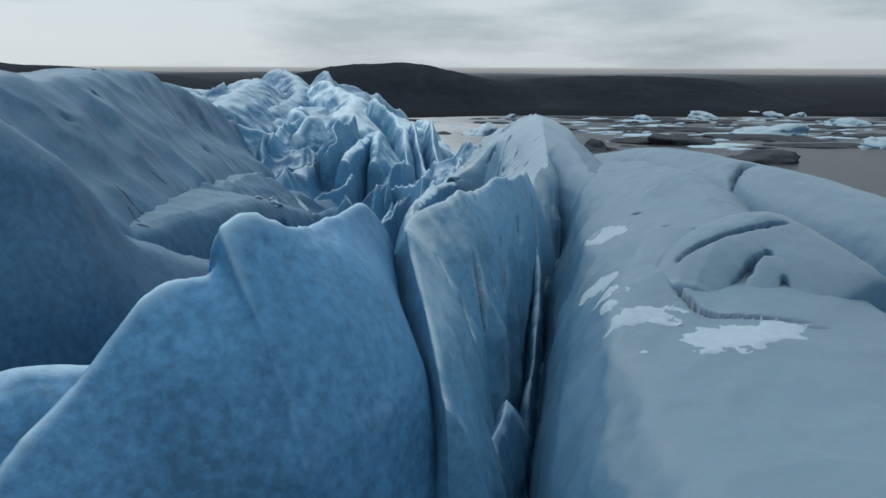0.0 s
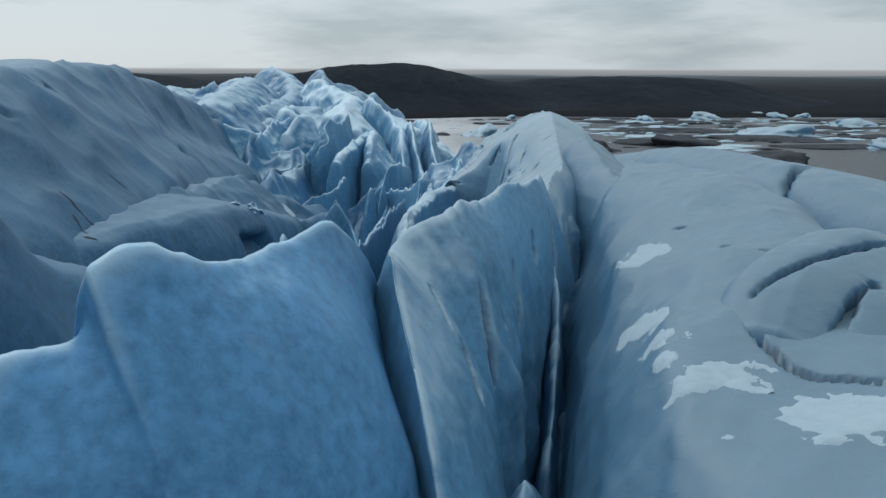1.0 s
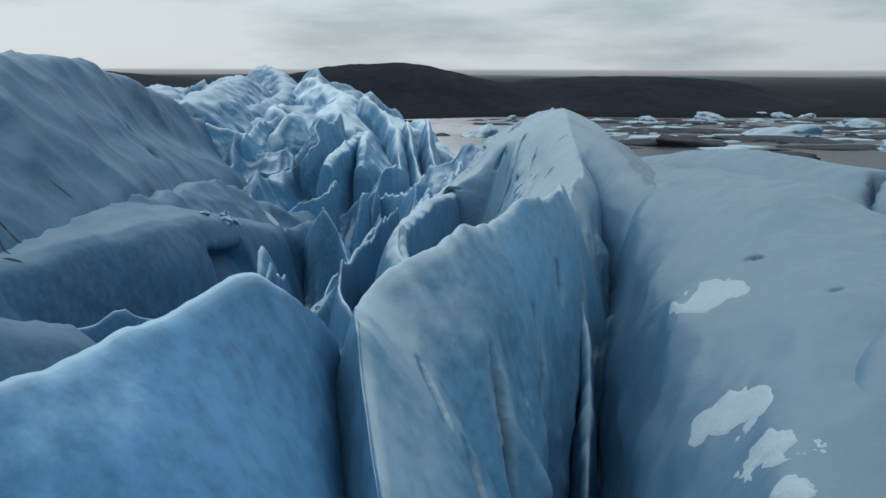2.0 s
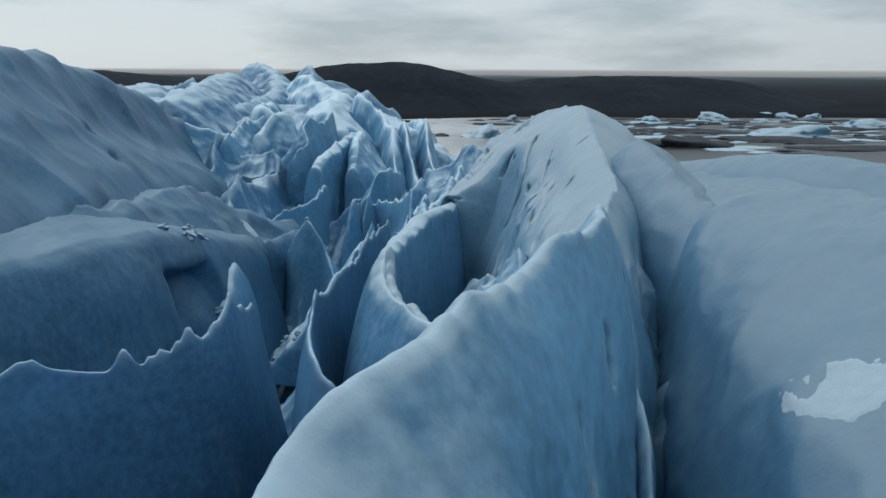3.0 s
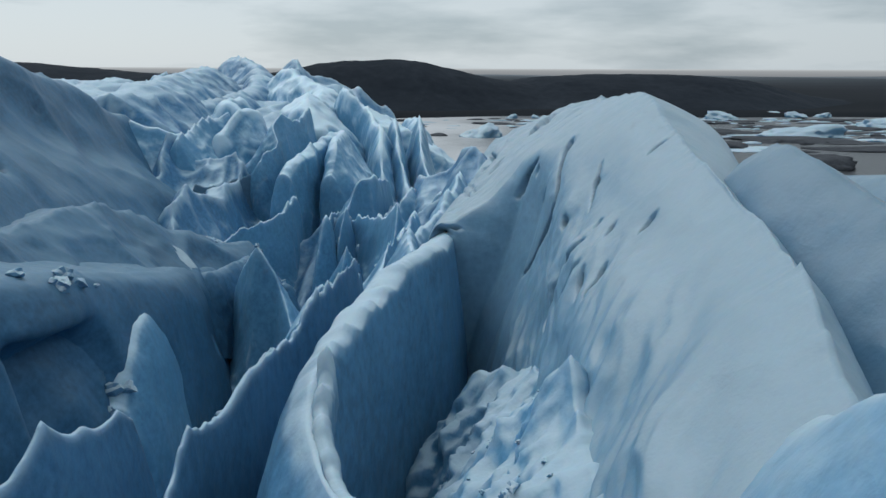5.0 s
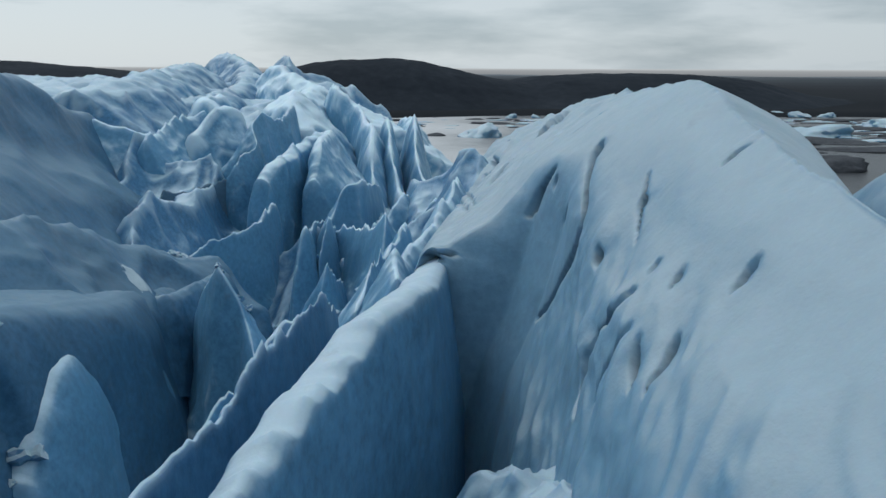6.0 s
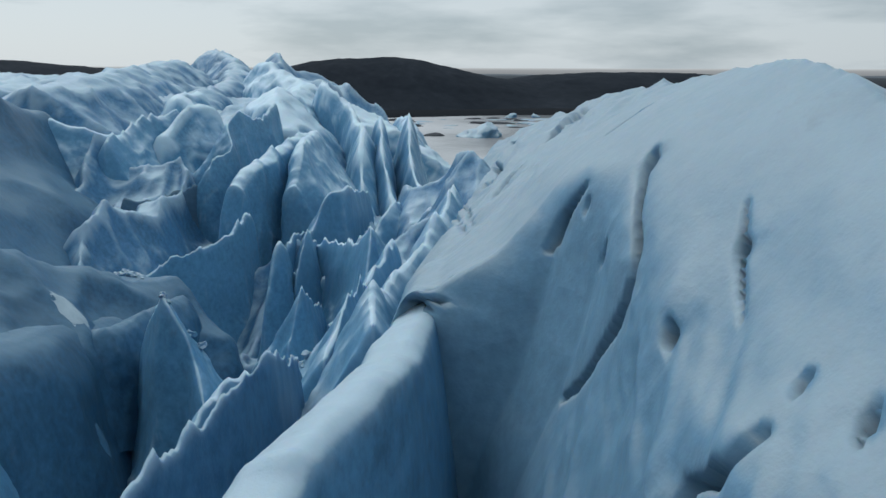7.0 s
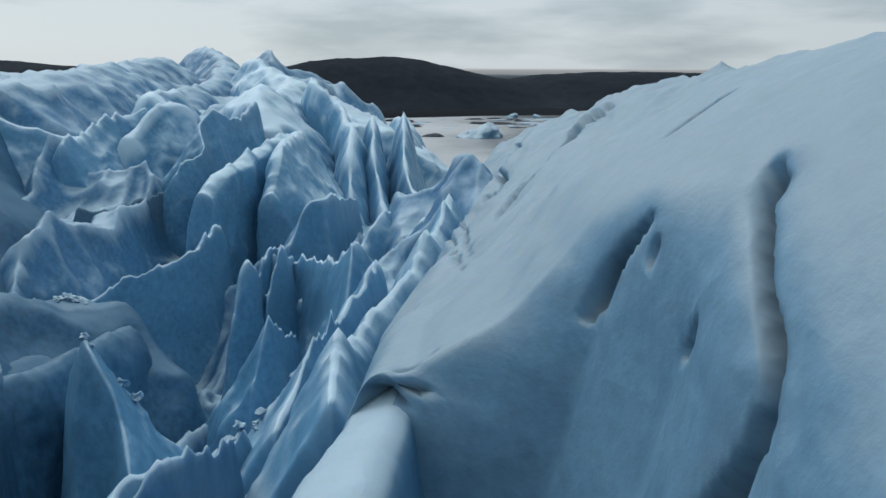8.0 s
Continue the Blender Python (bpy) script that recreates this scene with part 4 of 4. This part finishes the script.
bright = ridge("ice_ridge", [(4.8, 45, 51.2, 1, 0.4), (5.6, 48.5, 52.0, 1, 0.4), (6.6, 52, 52.0, 1, 0.4), (7.1, 56, 52.4, 1, 0.5), (7.6, 62, 53.2, 1, 0.9), (8.1, 68.5, 54.1, 1, 1.2), (8.4, 73, 54.0, 1, 1.1), (8.8, 78, 53.7, 1, 1.0), (9.4, 85, 53.4, 1, 1.0), (10.3, 93, 53.0, 1, 1.0), (10.4, 106, 51.4, 1, 1.0), (9.0, 113, 50.6, 1, 1.0), (6.4, 118, 48.6, 0.8, 0.8)],
      {47: [(0, 0), (1.0, 0.7), (1.9, 1.7), (2.4, 2.7), (2.8, 4.0), (3.1, 5.5), (3.4, 8), (3.8, 14)], 56: [(0, 0), (1.1, 0.9), (2.3, 2.2), (3.4, 3.5), (3.9, 4.9), (4.3, 6.6), (4.8, 9), (5.8, 14)],
       64: [(0, 0), (1.0, 0.8), (2.0, 2.0), (3.05, 3.3), (3.6, 4.9), (4.2, 6.8), (5.0, 9), (6.0, 14)], 69: [(0, 0), (1.3, 0.8), (2.5, 1.7), (3.3, 2.8), (3.7, 4.8), (4.3, 7.2), (5.2, 9.6), (6.4, 14)],
       70.9: [(0, 0), (1.6, 0.8), (3.0, 1.7), (3.9, 2.6), (4.5, 4.9), (5.2, 7.4), (6.0, 9.6), (7.2, 14)],
       71.9: [(0, 0), (1.8, 0.8), (3.9, 2.3), (4.9, 3.5), (5.7, 4.4), (7.0, 5.3), (8.2, 6.4), (9.6, 14)], 80: [(0, 0), (1.8, 0.8), (3.6, 2.0), (5.2, 3.5), (6.8, 5.1), (8.1, 6.3), (9.0, 8.2), (10.2, 14)],
       93: [(0, 0), (2.2, 1.0), (4.5, 2.5), (6.0, 3.8), (6.9, 5.0), (7.6, 6.5), (8.4, 9), (9.2, 14)], 110: [(0, 0), (1.8, 1.1), (3.6, 2.7), (4.8, 4.0), (5.4, 5.2), (5.9, 7), (6.4, 9.5), (7, 14)]},
      [(0, 0), (1.2, 0.6), (2.2, 1.4), (3.0, 3.2), (3.8, 7), (4.6, 16)],
      ICE_PALE, 0.10, (3, 4), 0.3, 0.0, 0.14, 0.22, near_y=(44, 82), thin=(1, 2), cell=2.4, axis=(0.5, 0.62, 0.55), long=4.0, fine_hollow=0.3,
      wild=lambda V: 0.14 + 2.3 * smooth(71, 85, V[..., 1]) + 1.7 * smooth(70, 63, V[..., 1]) * smooth(51.4, 50.0, V[..., 2]), label="steep bright ice ridge scored by dark cracks", category="ice ridge", seed=11,
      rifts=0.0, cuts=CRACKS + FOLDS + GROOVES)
ridge("ramp", [(3.4, 46.5, 49.3), (3.2, 50, 48.9), (3.3, 53.5, 48.7), (3.4, 56, 48.2), (3.5, 58.2, 47.6), (3.1, 60, 46.9), (2.5, 60.9, 46.45), (1.9, 61.6, 46.1)], [(0, 0), (0.8, 0.8), (1.7, 1.9), (2.5, 2.9), (3.2, 4.2), (3.5, 6)], [(0, 0), (1, 0.4), (2, 0.9), (3, 1.8), (3.6, 4)],
      ICE_SLAB, 0.11, (1.0, 1.2), 0.3, 0.3, 0.5, 0.42, rifts=0.0, cell=1.3, axis=(0.6, 0.3, 0.6), long=1.8, fine_hollow=0.6, label="ramp of broken snowy ice in the trench", seed=11.8, parent=bright)
knob = ridge("ice_ridge", [(9.3, 48, 51.5), (9.0, 51, 52.1), (8.7, 54, 52.9), (8.55, 56.8, 53.45), (9.2, 59.5, 53.0), (10.6, 64, 51.9)],
      [(0, 0), (0.7, 0.5), (1.4, 1.4), (2.0, 2.6), (2.4, 5), (2.7, 9)], [(0, 0), (1.0, 0.6), (2.4, 1.7), (4, 3), (5, 6)],
      ICE_HUMP, 0.18, (3, 3), 0.3, 0.12, 0.08, 0.18, rifts=0.0, label="rounded knob of pale ice above a dark cleft", category="ice ridge", seed=12)

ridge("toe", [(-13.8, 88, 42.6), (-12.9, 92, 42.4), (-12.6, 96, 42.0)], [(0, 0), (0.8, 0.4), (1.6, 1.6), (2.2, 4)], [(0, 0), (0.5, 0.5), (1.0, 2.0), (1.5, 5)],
      ICE_SHADED, 0.18, (1.5, 1.5), 0.3, 0.1, 0.3, 0.3, rifts=0.0, cell=1.8, long=1.2, label="crumbling toe of the bench", seed=8.9, parent=bench)
ridge("rib", [(8.6, 52.5, 51.2), (8.0, 55, 51.6), (7.9, 58, 51.4)], [(0, 0), (0.5, 0.5), (0.9, 1.6), (1.2, 4)], [(0, 0), (0.6, 0.2), (1.4, 1.2), (1.8, 4)],
      ICE_PALE, 0.14, (1.2, 1.0), 0.25, 0.15, 0.3, 0.25, rifts=0.0, cell=1.4, long=1.6, label="small rib in the cleft beside the knob", seed=12.6, parent=knob)

# ---------------------------------------------------------------- seracs in the middle distance
THIN = [(0, 0), (0.2, 0.5), (0.5, 1.6), (1.0, 3.4), (2.1, 5.6), (4.2, 8.5)]
BROAD = [(0, 0), (0.35, 0.45), (1.0, 1.6), (2.1, 3.4), (3.8, 5.6), (6.5, 8.5)]
COLUMN = [(0, 0), (0.45, 0.15), (0.9, 0.7), (1.15, 2.2), (1.35, 5), (1.9, 9)]
SPIKE = [(0, 0), (0.18, 0.6), (0.45, 2.0), (0.8, 4.0), (1.3, 7.5)]
STEEP = [(0, 0), (0.15, 0.5), (0.35, 2.0), (0.7, 4.5), (1.5, 7), (3.0, 10)]
FINS = [
    ([(-12.2, 89, 41.8), (-10.6, 86.6, 44.4), (-9.8, 85.6, 44.2), (-8.6, 84.6, 42.4), (-7.4, 82, 40.5)], BROAD, STEEP, ICE_FIN, "tall blue ice blade leaning over a gully"),
    ([(-5.6, 73.5, 44.2), (-5.2, 75.1, 45.1), (-4.5, 77.5, 44.6), (-4.0, 82, 42.8)], BROAD, THIN, ICE, "sharp pale ice blade with flat facets"),
    ([(-6.3, 93.4, 40.6), (-5.9, 95.0, 42.6), (-5.4, 98.5, 40.6)], BROAD, SPIKE, ICE_FIN, "small pointed blue ice spike"),
    ([(-8.5, 99.3, 41.5), (-8.1, 100.5, 44.2), (-7.7, 102.8, 41.8)], SPIKE, SPIKE, ICE_FIN, "slender blue ice spire in the gully"),
    ([(-7.2, 101.4, 42.0), (-6.9, 103, 43.9), (-6.8, 106.5, 43.0)], SPIKE, SPIKE, ICE, "slender pale ice spire in the gully"),
    ([(-9.3, 108, 41.5), (-8.9, 110.5, 42.8), (-8.4, 114, 42.0)], THIN, STEEP, ICE_FIN, "slender blue ice spire in the gully"),
    ([(-13.5, 112.4, 45.6), (-12.9, 114.3, 47.0), (-12.3, 116.5, 47.3), (-11.4, 121, 48.0), (-10.2, 125, 48.6)], COLUMN, COLUMN, ICE_FIN, "tall rounded ice finger joined to a wall behind"),
    ([(-16.4, 101, 42.0), (-14.6, 103.5, 42.5), (-13.0, 107, 43.2), (-12.2, 111, 43.8)], BROAD, STEEP, ICE_FIN, "low blue ice wall below a tall finger"),
    ([(-9.4, 114.2, 45.4), (-9.1, 116.0, 47.6), (-9.4, 119, 48.5), (-9.5, 124, 48.6), (-10, 130, 48.6)], COLUMN, BROAD, ICE, "tall leaning ice finger beside a dark hollow"),
    ([(-7.4, 109, 43.4), (-6.6, 111, 45.4), (-5.5, 112.2, 45.7), (-5.2, 116, 45.2), (-4.6, 121, 44.2)], BROAD, STEEP, ICE, "jagged pale ice blade with a notched top"),
    ([(-21.2, 111.5, 44.8), (-19.6, 112, 44.8), (-18.6, 114.5, 44.9), (-17.1, 116.4, 45.5), (-16.2, 118, 44.6)], BROAD, STEEP, ICE_DIRTY, "silt-stained wall of small rounded lumps"),
    ([(-6.0, 104, 40.8), (-4.6, 105.5, 42.4), (-3.3, 107.5, 43.4), (-3.2, 111, 43.0), (-2.2, 113, 44.2), (-1.4, 118, 43.4)], THIN, BROAD, ICE, "pale ice blade rising from a hollowed face"),
    ([(-2.6, 96.2, 43.0), (-2.5, 98.6, 45.1), (-3.4, 101, 44.2), (-5.2, 104, 43.2), (-7.0, 106.5, 42.6)], THIN, THIN, ICE, "low serrated crest of pale ice"),
    ([(-0.6, 76, 46.9), (-0.9, 80, 46.6), (-0.6, 83, 46.2), (0.6, 88, 46.6), (1.6, 93, 47.2), (2.2, 100, 46.8)], BROAD, BROAD, ICE, "low crest of pale ice with small snow fins"),
    ([(-2.6, 80, 44.6), (-2.2, 85, 45.0), (-1.6, 90, 45.0), (-1.0, 95, 45.2)], BROAD, THIN, ICE, "tilted slab of pale ice"),
    ([(0.6, 110, 44.4), (1.0, 116, 43.6), (1.2, 124, 43.0), (0.6, 129, 42.2)], BROAD, BROAD, ICE, "broken pale ice at the mouth of the gully"),
    ([(-16.3, 116, 47.0), (-15.3, 119.3, 48.0), (-16.1, 122, 50.0), (-14.6, 127, 49.9), (-14.0, 131, 50.4)], BROAD, THIN, ICE_FIN, "blue ice buttress below the high seracs"),
    ([(-24.2, 116.5, 48.4), (-23.6, 122, 50.0), (-22, 127, 50.6)], BROAD, BROAD, ICE, "rounded ice step below the skyline"),
    ([(-29, 118, 50.0), (-26.4, 118, 49.5), (-24.5, 119, 48.8)], BROAD, BROAD, ICE, "rounded ice step below the skyline"),
    ([(-6.2, 62.5, 41.8), (-5.9, 66, 43.6), (-5.8, 70, 43.4), (-6.4, 75, 41.5)], THIN, THIN, ICE_FIN, "slim blue flake leaning on a longer fin"),
    ([(-9.2, 76, 38.6), (-8.6, 79, 40.2), (-7.4, 83, 40.4)], THIN, THIN, ICE_FIN, "broken blue ice flake deep in the gully"),
]
for k, (crest, lp, rp, m, label) in enumerate(FINS):
    ridge("serac", crest, lp, rp, m, 0.18, (0.9, 1.4), 0.25, 0.15, 0.4, 0.34, rifts=0.0, cell=1.4 if m is ICE_DIRTY else 2.8, long=1.1 if m is ICE_DIRTY else 2.4, label=label, category="serac", seed=20 + k)

FAR = [
    ([(0.6, 126, 42.6), (-1.0, 132, 44.5), (-1.6, 138, 46.0), (-2.0, 148, 48.8), (-2.4, 156, 48.4)], 0.9, ICE, "fluted pale rib of ice falling to the lagoon"),
    ([(-2.6, 125, 42.4), (-3.4, 129, 44.4), (-4.2, 133.5, 46.8), (-4.6, 140, 47.6), (-5.4, 148, 48.6)], 0.9, ICE, "fluted pale rib of ice falling to the lagoon"),
    ([(-5.4, 125, 43.4), (-6.0, 131, 46.6), (-6.3, 136.5, 48.2), (-7.5, 142, 48.6), (-9, 150, 50.0), (-12, 154, 52.3), (-14, 160, 51.8)], 1.2, ICE, "fluted blue serac on the gully's edge"),
    ([(-13.4, 132, 48.6), (-15.5, 140, 51.9), (-16.5, 150, 51.0), (-18.5, 175, 52.0), (-24, 186, 53.8), (-28, 196, 55.1), (-30, 210, 54)], 1.5, ICE, "high broken serac with a pale top"),
    ([(-21.6, 122, 48.6), (-20.2, 126.5, 51.2), (-20.6, 130, 50.4), (-24, 134, 51.8), (-24, 142, 51.2)], 0.9, ICE_FIN, "pointed blue serac below the skyline"),
    ([(-33.0, 150, 50.2), (-33, 184, 51.6), (-34.5, 200, 53.6), (-38, 215, 56.0), (-44.5, 226, 57.7), (-47, 235, 56)], 1.6, ICE_DEEP, "high pale ice crest on the skyline"),
    ([(-33.5, 125, 52.4), (-36, 140, 53.0), (-39, 165, 54.2), (-43.5, 198, 55.4), (-50, 210, 54.8), (-56, 225, 54)], 2.0, ICE_DEEP, "rounded ice crest on the skyline"),
    ([(-42, 128, 52.6), (-48, 150, 52.6), (-57, 158, 53), (-62, 190, 53), (-68, 230, 52)], 4.0, ICE_DEEP, "rounded broad ice crest on the skyline"),
    ([(-3, 158, 44), (-2.5, 170, 45), (-3.7, 197, 45.8), (-6.7, 223, 44.5)], 2.0, ICE, "far ice cliff above the lagoon"),
    ([(-8, 160, 47), (-14, 180, 49), (-22, 200, 51), (-30, 220, 52)], 3.0, ICE, "far broken ice above the lagoon"),
]
SHEER = [(0, 0), (0.22, 0.5), (0.55, 1.8), (0.95, 4.0), (1.7, 7.0), (3.2, 11)]
SWELL = [(0, 0), (0.5, 0.35), (1.3, 1.5), (2.2, 3.4), (3.2, 6.0), (4.6, 11)]
for k, (crest, wide, m, label) in enumerate(FAR):
    sheer = k in (0, 1, 2, 8)
    pr = [(a * wide * (1.7 if sheer else 1.5), b * 1.4) for a, b in (SHEER if sheer else SWELL)]
    ridge("far_serac", crest, pr, pr, m, 0.5, (2.5, 3), 0.5, 0.5 if sheer else 0.15, 0.35, 0.45 if sheer else 0.85, rifts=0.0, cell=4.5, long=2.2 if sheer else 1.3, label=label, category="serac", seed=50 + k)

# ---------------------------------------------------------------- icebergs in the lagoon


def berg(x0, x1, y, h, deep, material, seed, label, group):
    """A floating berg between x0 and x1 at the distance y: a drawn-out lump, higher at one end."""
    w = (x1 - x0) / 2
    tip = 0.35 * math.sin(seed * 2.7)

    def lean(V):
        V = V.copy()
        V[:, 2] *= 1 + 0.3 * np.clip(V[:, 0] / w * (1 if tip > 0 else -1), -1, 1)
        return V
    return blob("iceberg", ((x0 + x1) / 2, y + deep, WATER_Z - 0.25 * h), (w, deep, h * 0.7), material, seed, 0.42, 4 if h > 3 else 3 if w > 5 else 2, label, "iceberg", group, 0.22, 0.0, lean)


WHITE = "white and pale blue iceberg afloat in the lagoon"
DARK = "dark silt-covered iceberg afloat in the lagoon"
for k, (x0, x1, y, h, deep) in enumerate([(139, 160, 470, 6.2, 8), (124, 161, 356, 6.2, 8), (107, 118, 458, 4.6, 6), (190, 200, 520, 4, 5), (195, 208, 500, 4, 5), (212, 222, 501, 3.8, 5),
                                          (194, 219, 412, 5.6, 8), (156, 170, 300, 5.0, 6), (10, 24, 350, 6.0, 7), (80, 91, 452, 3.2, 5), (36, 42, 480, 3.2, 3), (50, 55, 484, 2.6, 3)]):
    berg(x0, x1, y, h, deep, ICE_BERG, 100 + k, WHITE, "white icebergs in the lagoon")
for k, (x0, x1, y, h, deep) in enumerate([(50, 61, 286, 4.4, 6), (65, 86, 314, 2.6, 10), (77, 105, 310, 4.6, 10), (88, 112, 248, 4.2, 9), (112, 156, 334, 2.0, 12), (-5, 4, 358, 1.6, 4), (72, 92, 446, 1.8, 8),
                                          (115, 150, 440, 1.7, 10), (150, 195, 395, 1.8, 12), (100, 130, 385, 1.5, 10), (175, 215, 460, 1.8, 9), (-16, -4, 410, 1.2, 5), (120, 160, 300, 1.6, 9), (160, 205, 345, 1.6, 10), (15, 40, 430, 1.2, 6), (-30, -10, 450, 1.3, 6)]):
    berg(x0, x1, y, h, deep, DEBRIS, 130 + k, DARK, "dark icebergs in the lagoon")
rnd = random.Random(4)
for k in range(190):
    y = rnd.choice([rnd.uniform(400, 488), rnd.uniform(290, 470)])
    x = rnd.uniform(-35, 255) if y > 400 else rnd.uniform(60, 230)
    w = rnd.uniform(0.8, 5.0) if rnd.random() < 0.8 else rnd.uniform(5, 11)
    dark = rnd.random() < 0.33
    berg(x - w, x + w, y, rnd.uniform(0.3, 1.0) * (1 if w > 5 else rnd.uniform(0.6, 1.9)), w * rnd.uniform(0.5, 0.9), DEBRIS if dark else ICE_BERG, 160 + k, "small dark floe among the icebergs" if dark else "small pale floe among the icebergs", "floes in the lagoon")

for k in range(60):      # low dark rafts that crowd the lagoon in front of the far shore
    y, w = rnd.uniform(290, 480), rnd.uniform(6, 20)
    x = rnd.uniform(85, 270)
    berg(x - w, x + w, y, rnd.uniform(0.25, 0.8), w * rnd.uniform(0.3, 0.6), DEBRIS, 400 + k, "low dark raft of silty ice in the lagoon", "dark rafts in the lagoon")
for k in range(70):
    y, w = rnd.uniform(330, 486), rnd.uniform(2, 9)
    x = rnd.uniform(-20, 270) if y > 420 else rnd.uniform(70, 250)
    berg(x - w, x + w, y, rnd.uniform(0.3, 1.3), w * rnd.uniform(0.3, 0.6), ICE_BERG, 480 + k, "low pale raft of broken ice in the lagoon", "pale rafts in the lagoon")

# ---------------------------------------------------------------- snow and rubble that lie on the ice
bpy.context.view_layer.update()
DEPS = bpy.context.evaluated_depsgraph_get()


def below(x, y, top=90.0):
    """The height of the ice at a place of the plan."""
    hit, place, normal, _, ob, _ = scene.ray_cast(DEPS, (x, y, top), (0, 0, -1))
    return place.z if hit else WATER_Z


def snow_patch(x, y, rx, ry, turn, seed, label="thin patch of white snow lying on the ice", name="snow_patch", material=None, category="snow patch", group="snow patches on the glacier"):
    n = 34
    cs, sn = math.cos(turn), math.sin(turn)
    P = np.zeros((n, n, 3))
    for a in range(n):
        for b in range(n):
            u, v = 2.6 * a / (n - 1) - 1.3, 2.6 * b / (n - 1) - 1.3
            px, py = x + rx * u * cs - ry * v * sn, y + rx * u * sn + ry * v * cs
            P[a, b] = px, py, below(px, py)
    U, V = np.meshgrid(np.linspace(-1.3, 1.3, n), np.linspace(-1.3, 1.3, n), indexing="ij")
    F = P.reshape(-1, 3)
    edge = 0.85 - np.hypot(U, V) + 0.95 * fbm(F + seed, 1.1, 5, 0.62).reshape(n, n)
    P[..., 2] += np.clip(edge * 0.2, -0.10, 0.035)
    me = grid_mesh(name, P, material or SNOW)
    if grid_normals(P)[..., 2].mean() < 0:
        me.flip_normals()
    return tagged(new(name, me), label, category, group)


for k, (x, y, rx, ry, turn) in enumerate([(7.3, 35.9, 0.7, 1.1, 0.2), (5.95, 30.4, 0.5, 1.1, 0.1), (5.9, 27.8, 0.5, 0.6, 0.0), (6.5, 25.2, 1.3, 0.9, 0.4), (8.6, 23.0, 2.2, 1.2, 0.3), (5.6, 26.3, 0.35, 0.5, 0.0),
                                          (-15.2, 88.4, 0.9, 0.7, 0), (1.5, 50.5, 0.5, 0.9, -0.3), (-16.8, 100, 1.0, 0.8, 0)]):
    snow_patch(x, y, rx, ry, turn, 3.1 * k)
for k, (x, y, rx, ry, turn) in enumerate([(-19.9, 51.6, 0.9, 0.10, 0.2), (-19.2, 50.4, 0.8, 0.07, -0.5), (-18.4, 49.6, 0.6, 0.06, 0.5), (-20.8, 60.0, 0.6, 0.07, 0.2)]):
    snow_patch(x, y, rx, ry, turn, 2.3 * k, "thin black vein of silt in the ice flank", "silt_vein", DEBRIS, "silt vein", "silt veins in the ice")


def chunk_mesh(seed, sub=2):
    bm = bmesh.new()
    bmesh.ops.create_icosphere(bm, subdivisions=sub, radius=1.0)
    V = np.array([v.co[:] for v in bm.verts])
    cell = np.sign(V) * np.abs(V) ** 0.85
    V = 0.9 * cell * (1 + 1.1 * fbm(V + seed * 3.7, 0.9, 3, 0.65))[:, None] * np.array((1.0, 0.8, 0.7))
    for v, q in zip(bm.verts, V):
        v.co = q
    me = bpy.data.meshes.new("ice_block")
    bm.to_mesh(me)
    bm.free()
    me.materials.append(ICE_BERG)
    return me


CHUNKS = [chunk_mesh(k) for k in range(8)]
LINES = [  # along the bottoms of the clefts: from, to, spread, how many, size
    ((-10.6, 70), (-10.2, 88), 0.9, 110, 0.36), ((-5.2, 79), (-4.2, 90), 0.6, 90, 0.3), ((-17.5, 99), (-14.5, 101), 0.9, 34, 0.33),
    ((1.0, 49), (2.6, 58), 0.6, 40, 0.13), ((-14.2, 68), (-13.6, 74), 0.5, 40, 0.45), ((5.2, 40), (6.6, 47), 0.5, 10, 0.25)]
for (ax, ay), (bx, by), spread, count, size in LINES:
    for k in range(count):
        f = rnd.random()
        x, y = ax + (bx - ax) * f + rnd.gauss(0, spread), ay + (by - ay) * f + rnd.gauss(0, spread * 0.6)
        r = size * rnd.uniform(0.3, 1.0) ** 1.3
        around = [below(x + dx, y + dy) for dx, dy in ((0.4, 0), (-0.4, 0), (0, 0.4), (0, -0.4))]
        if below(x, y) > 48.4 or max(around) - min(around) > 1.25:
            continue
        ob = new("ice_block", CHUNKS[rnd.randrange(8)])
        ob.matrix_world = Matrix.LocRotScale((x, y, below(x, y) + 0.3 * r), Euler((rnd.uniform(-0.5, 0.5), rnd.uniform(-0.5, 0.5), rnd.uniform(0, 6.28))), (r, r, r))
        tagged(ob, "fallen block of pale ice lying in a cleft", "ice block", "fallen ice blocks")
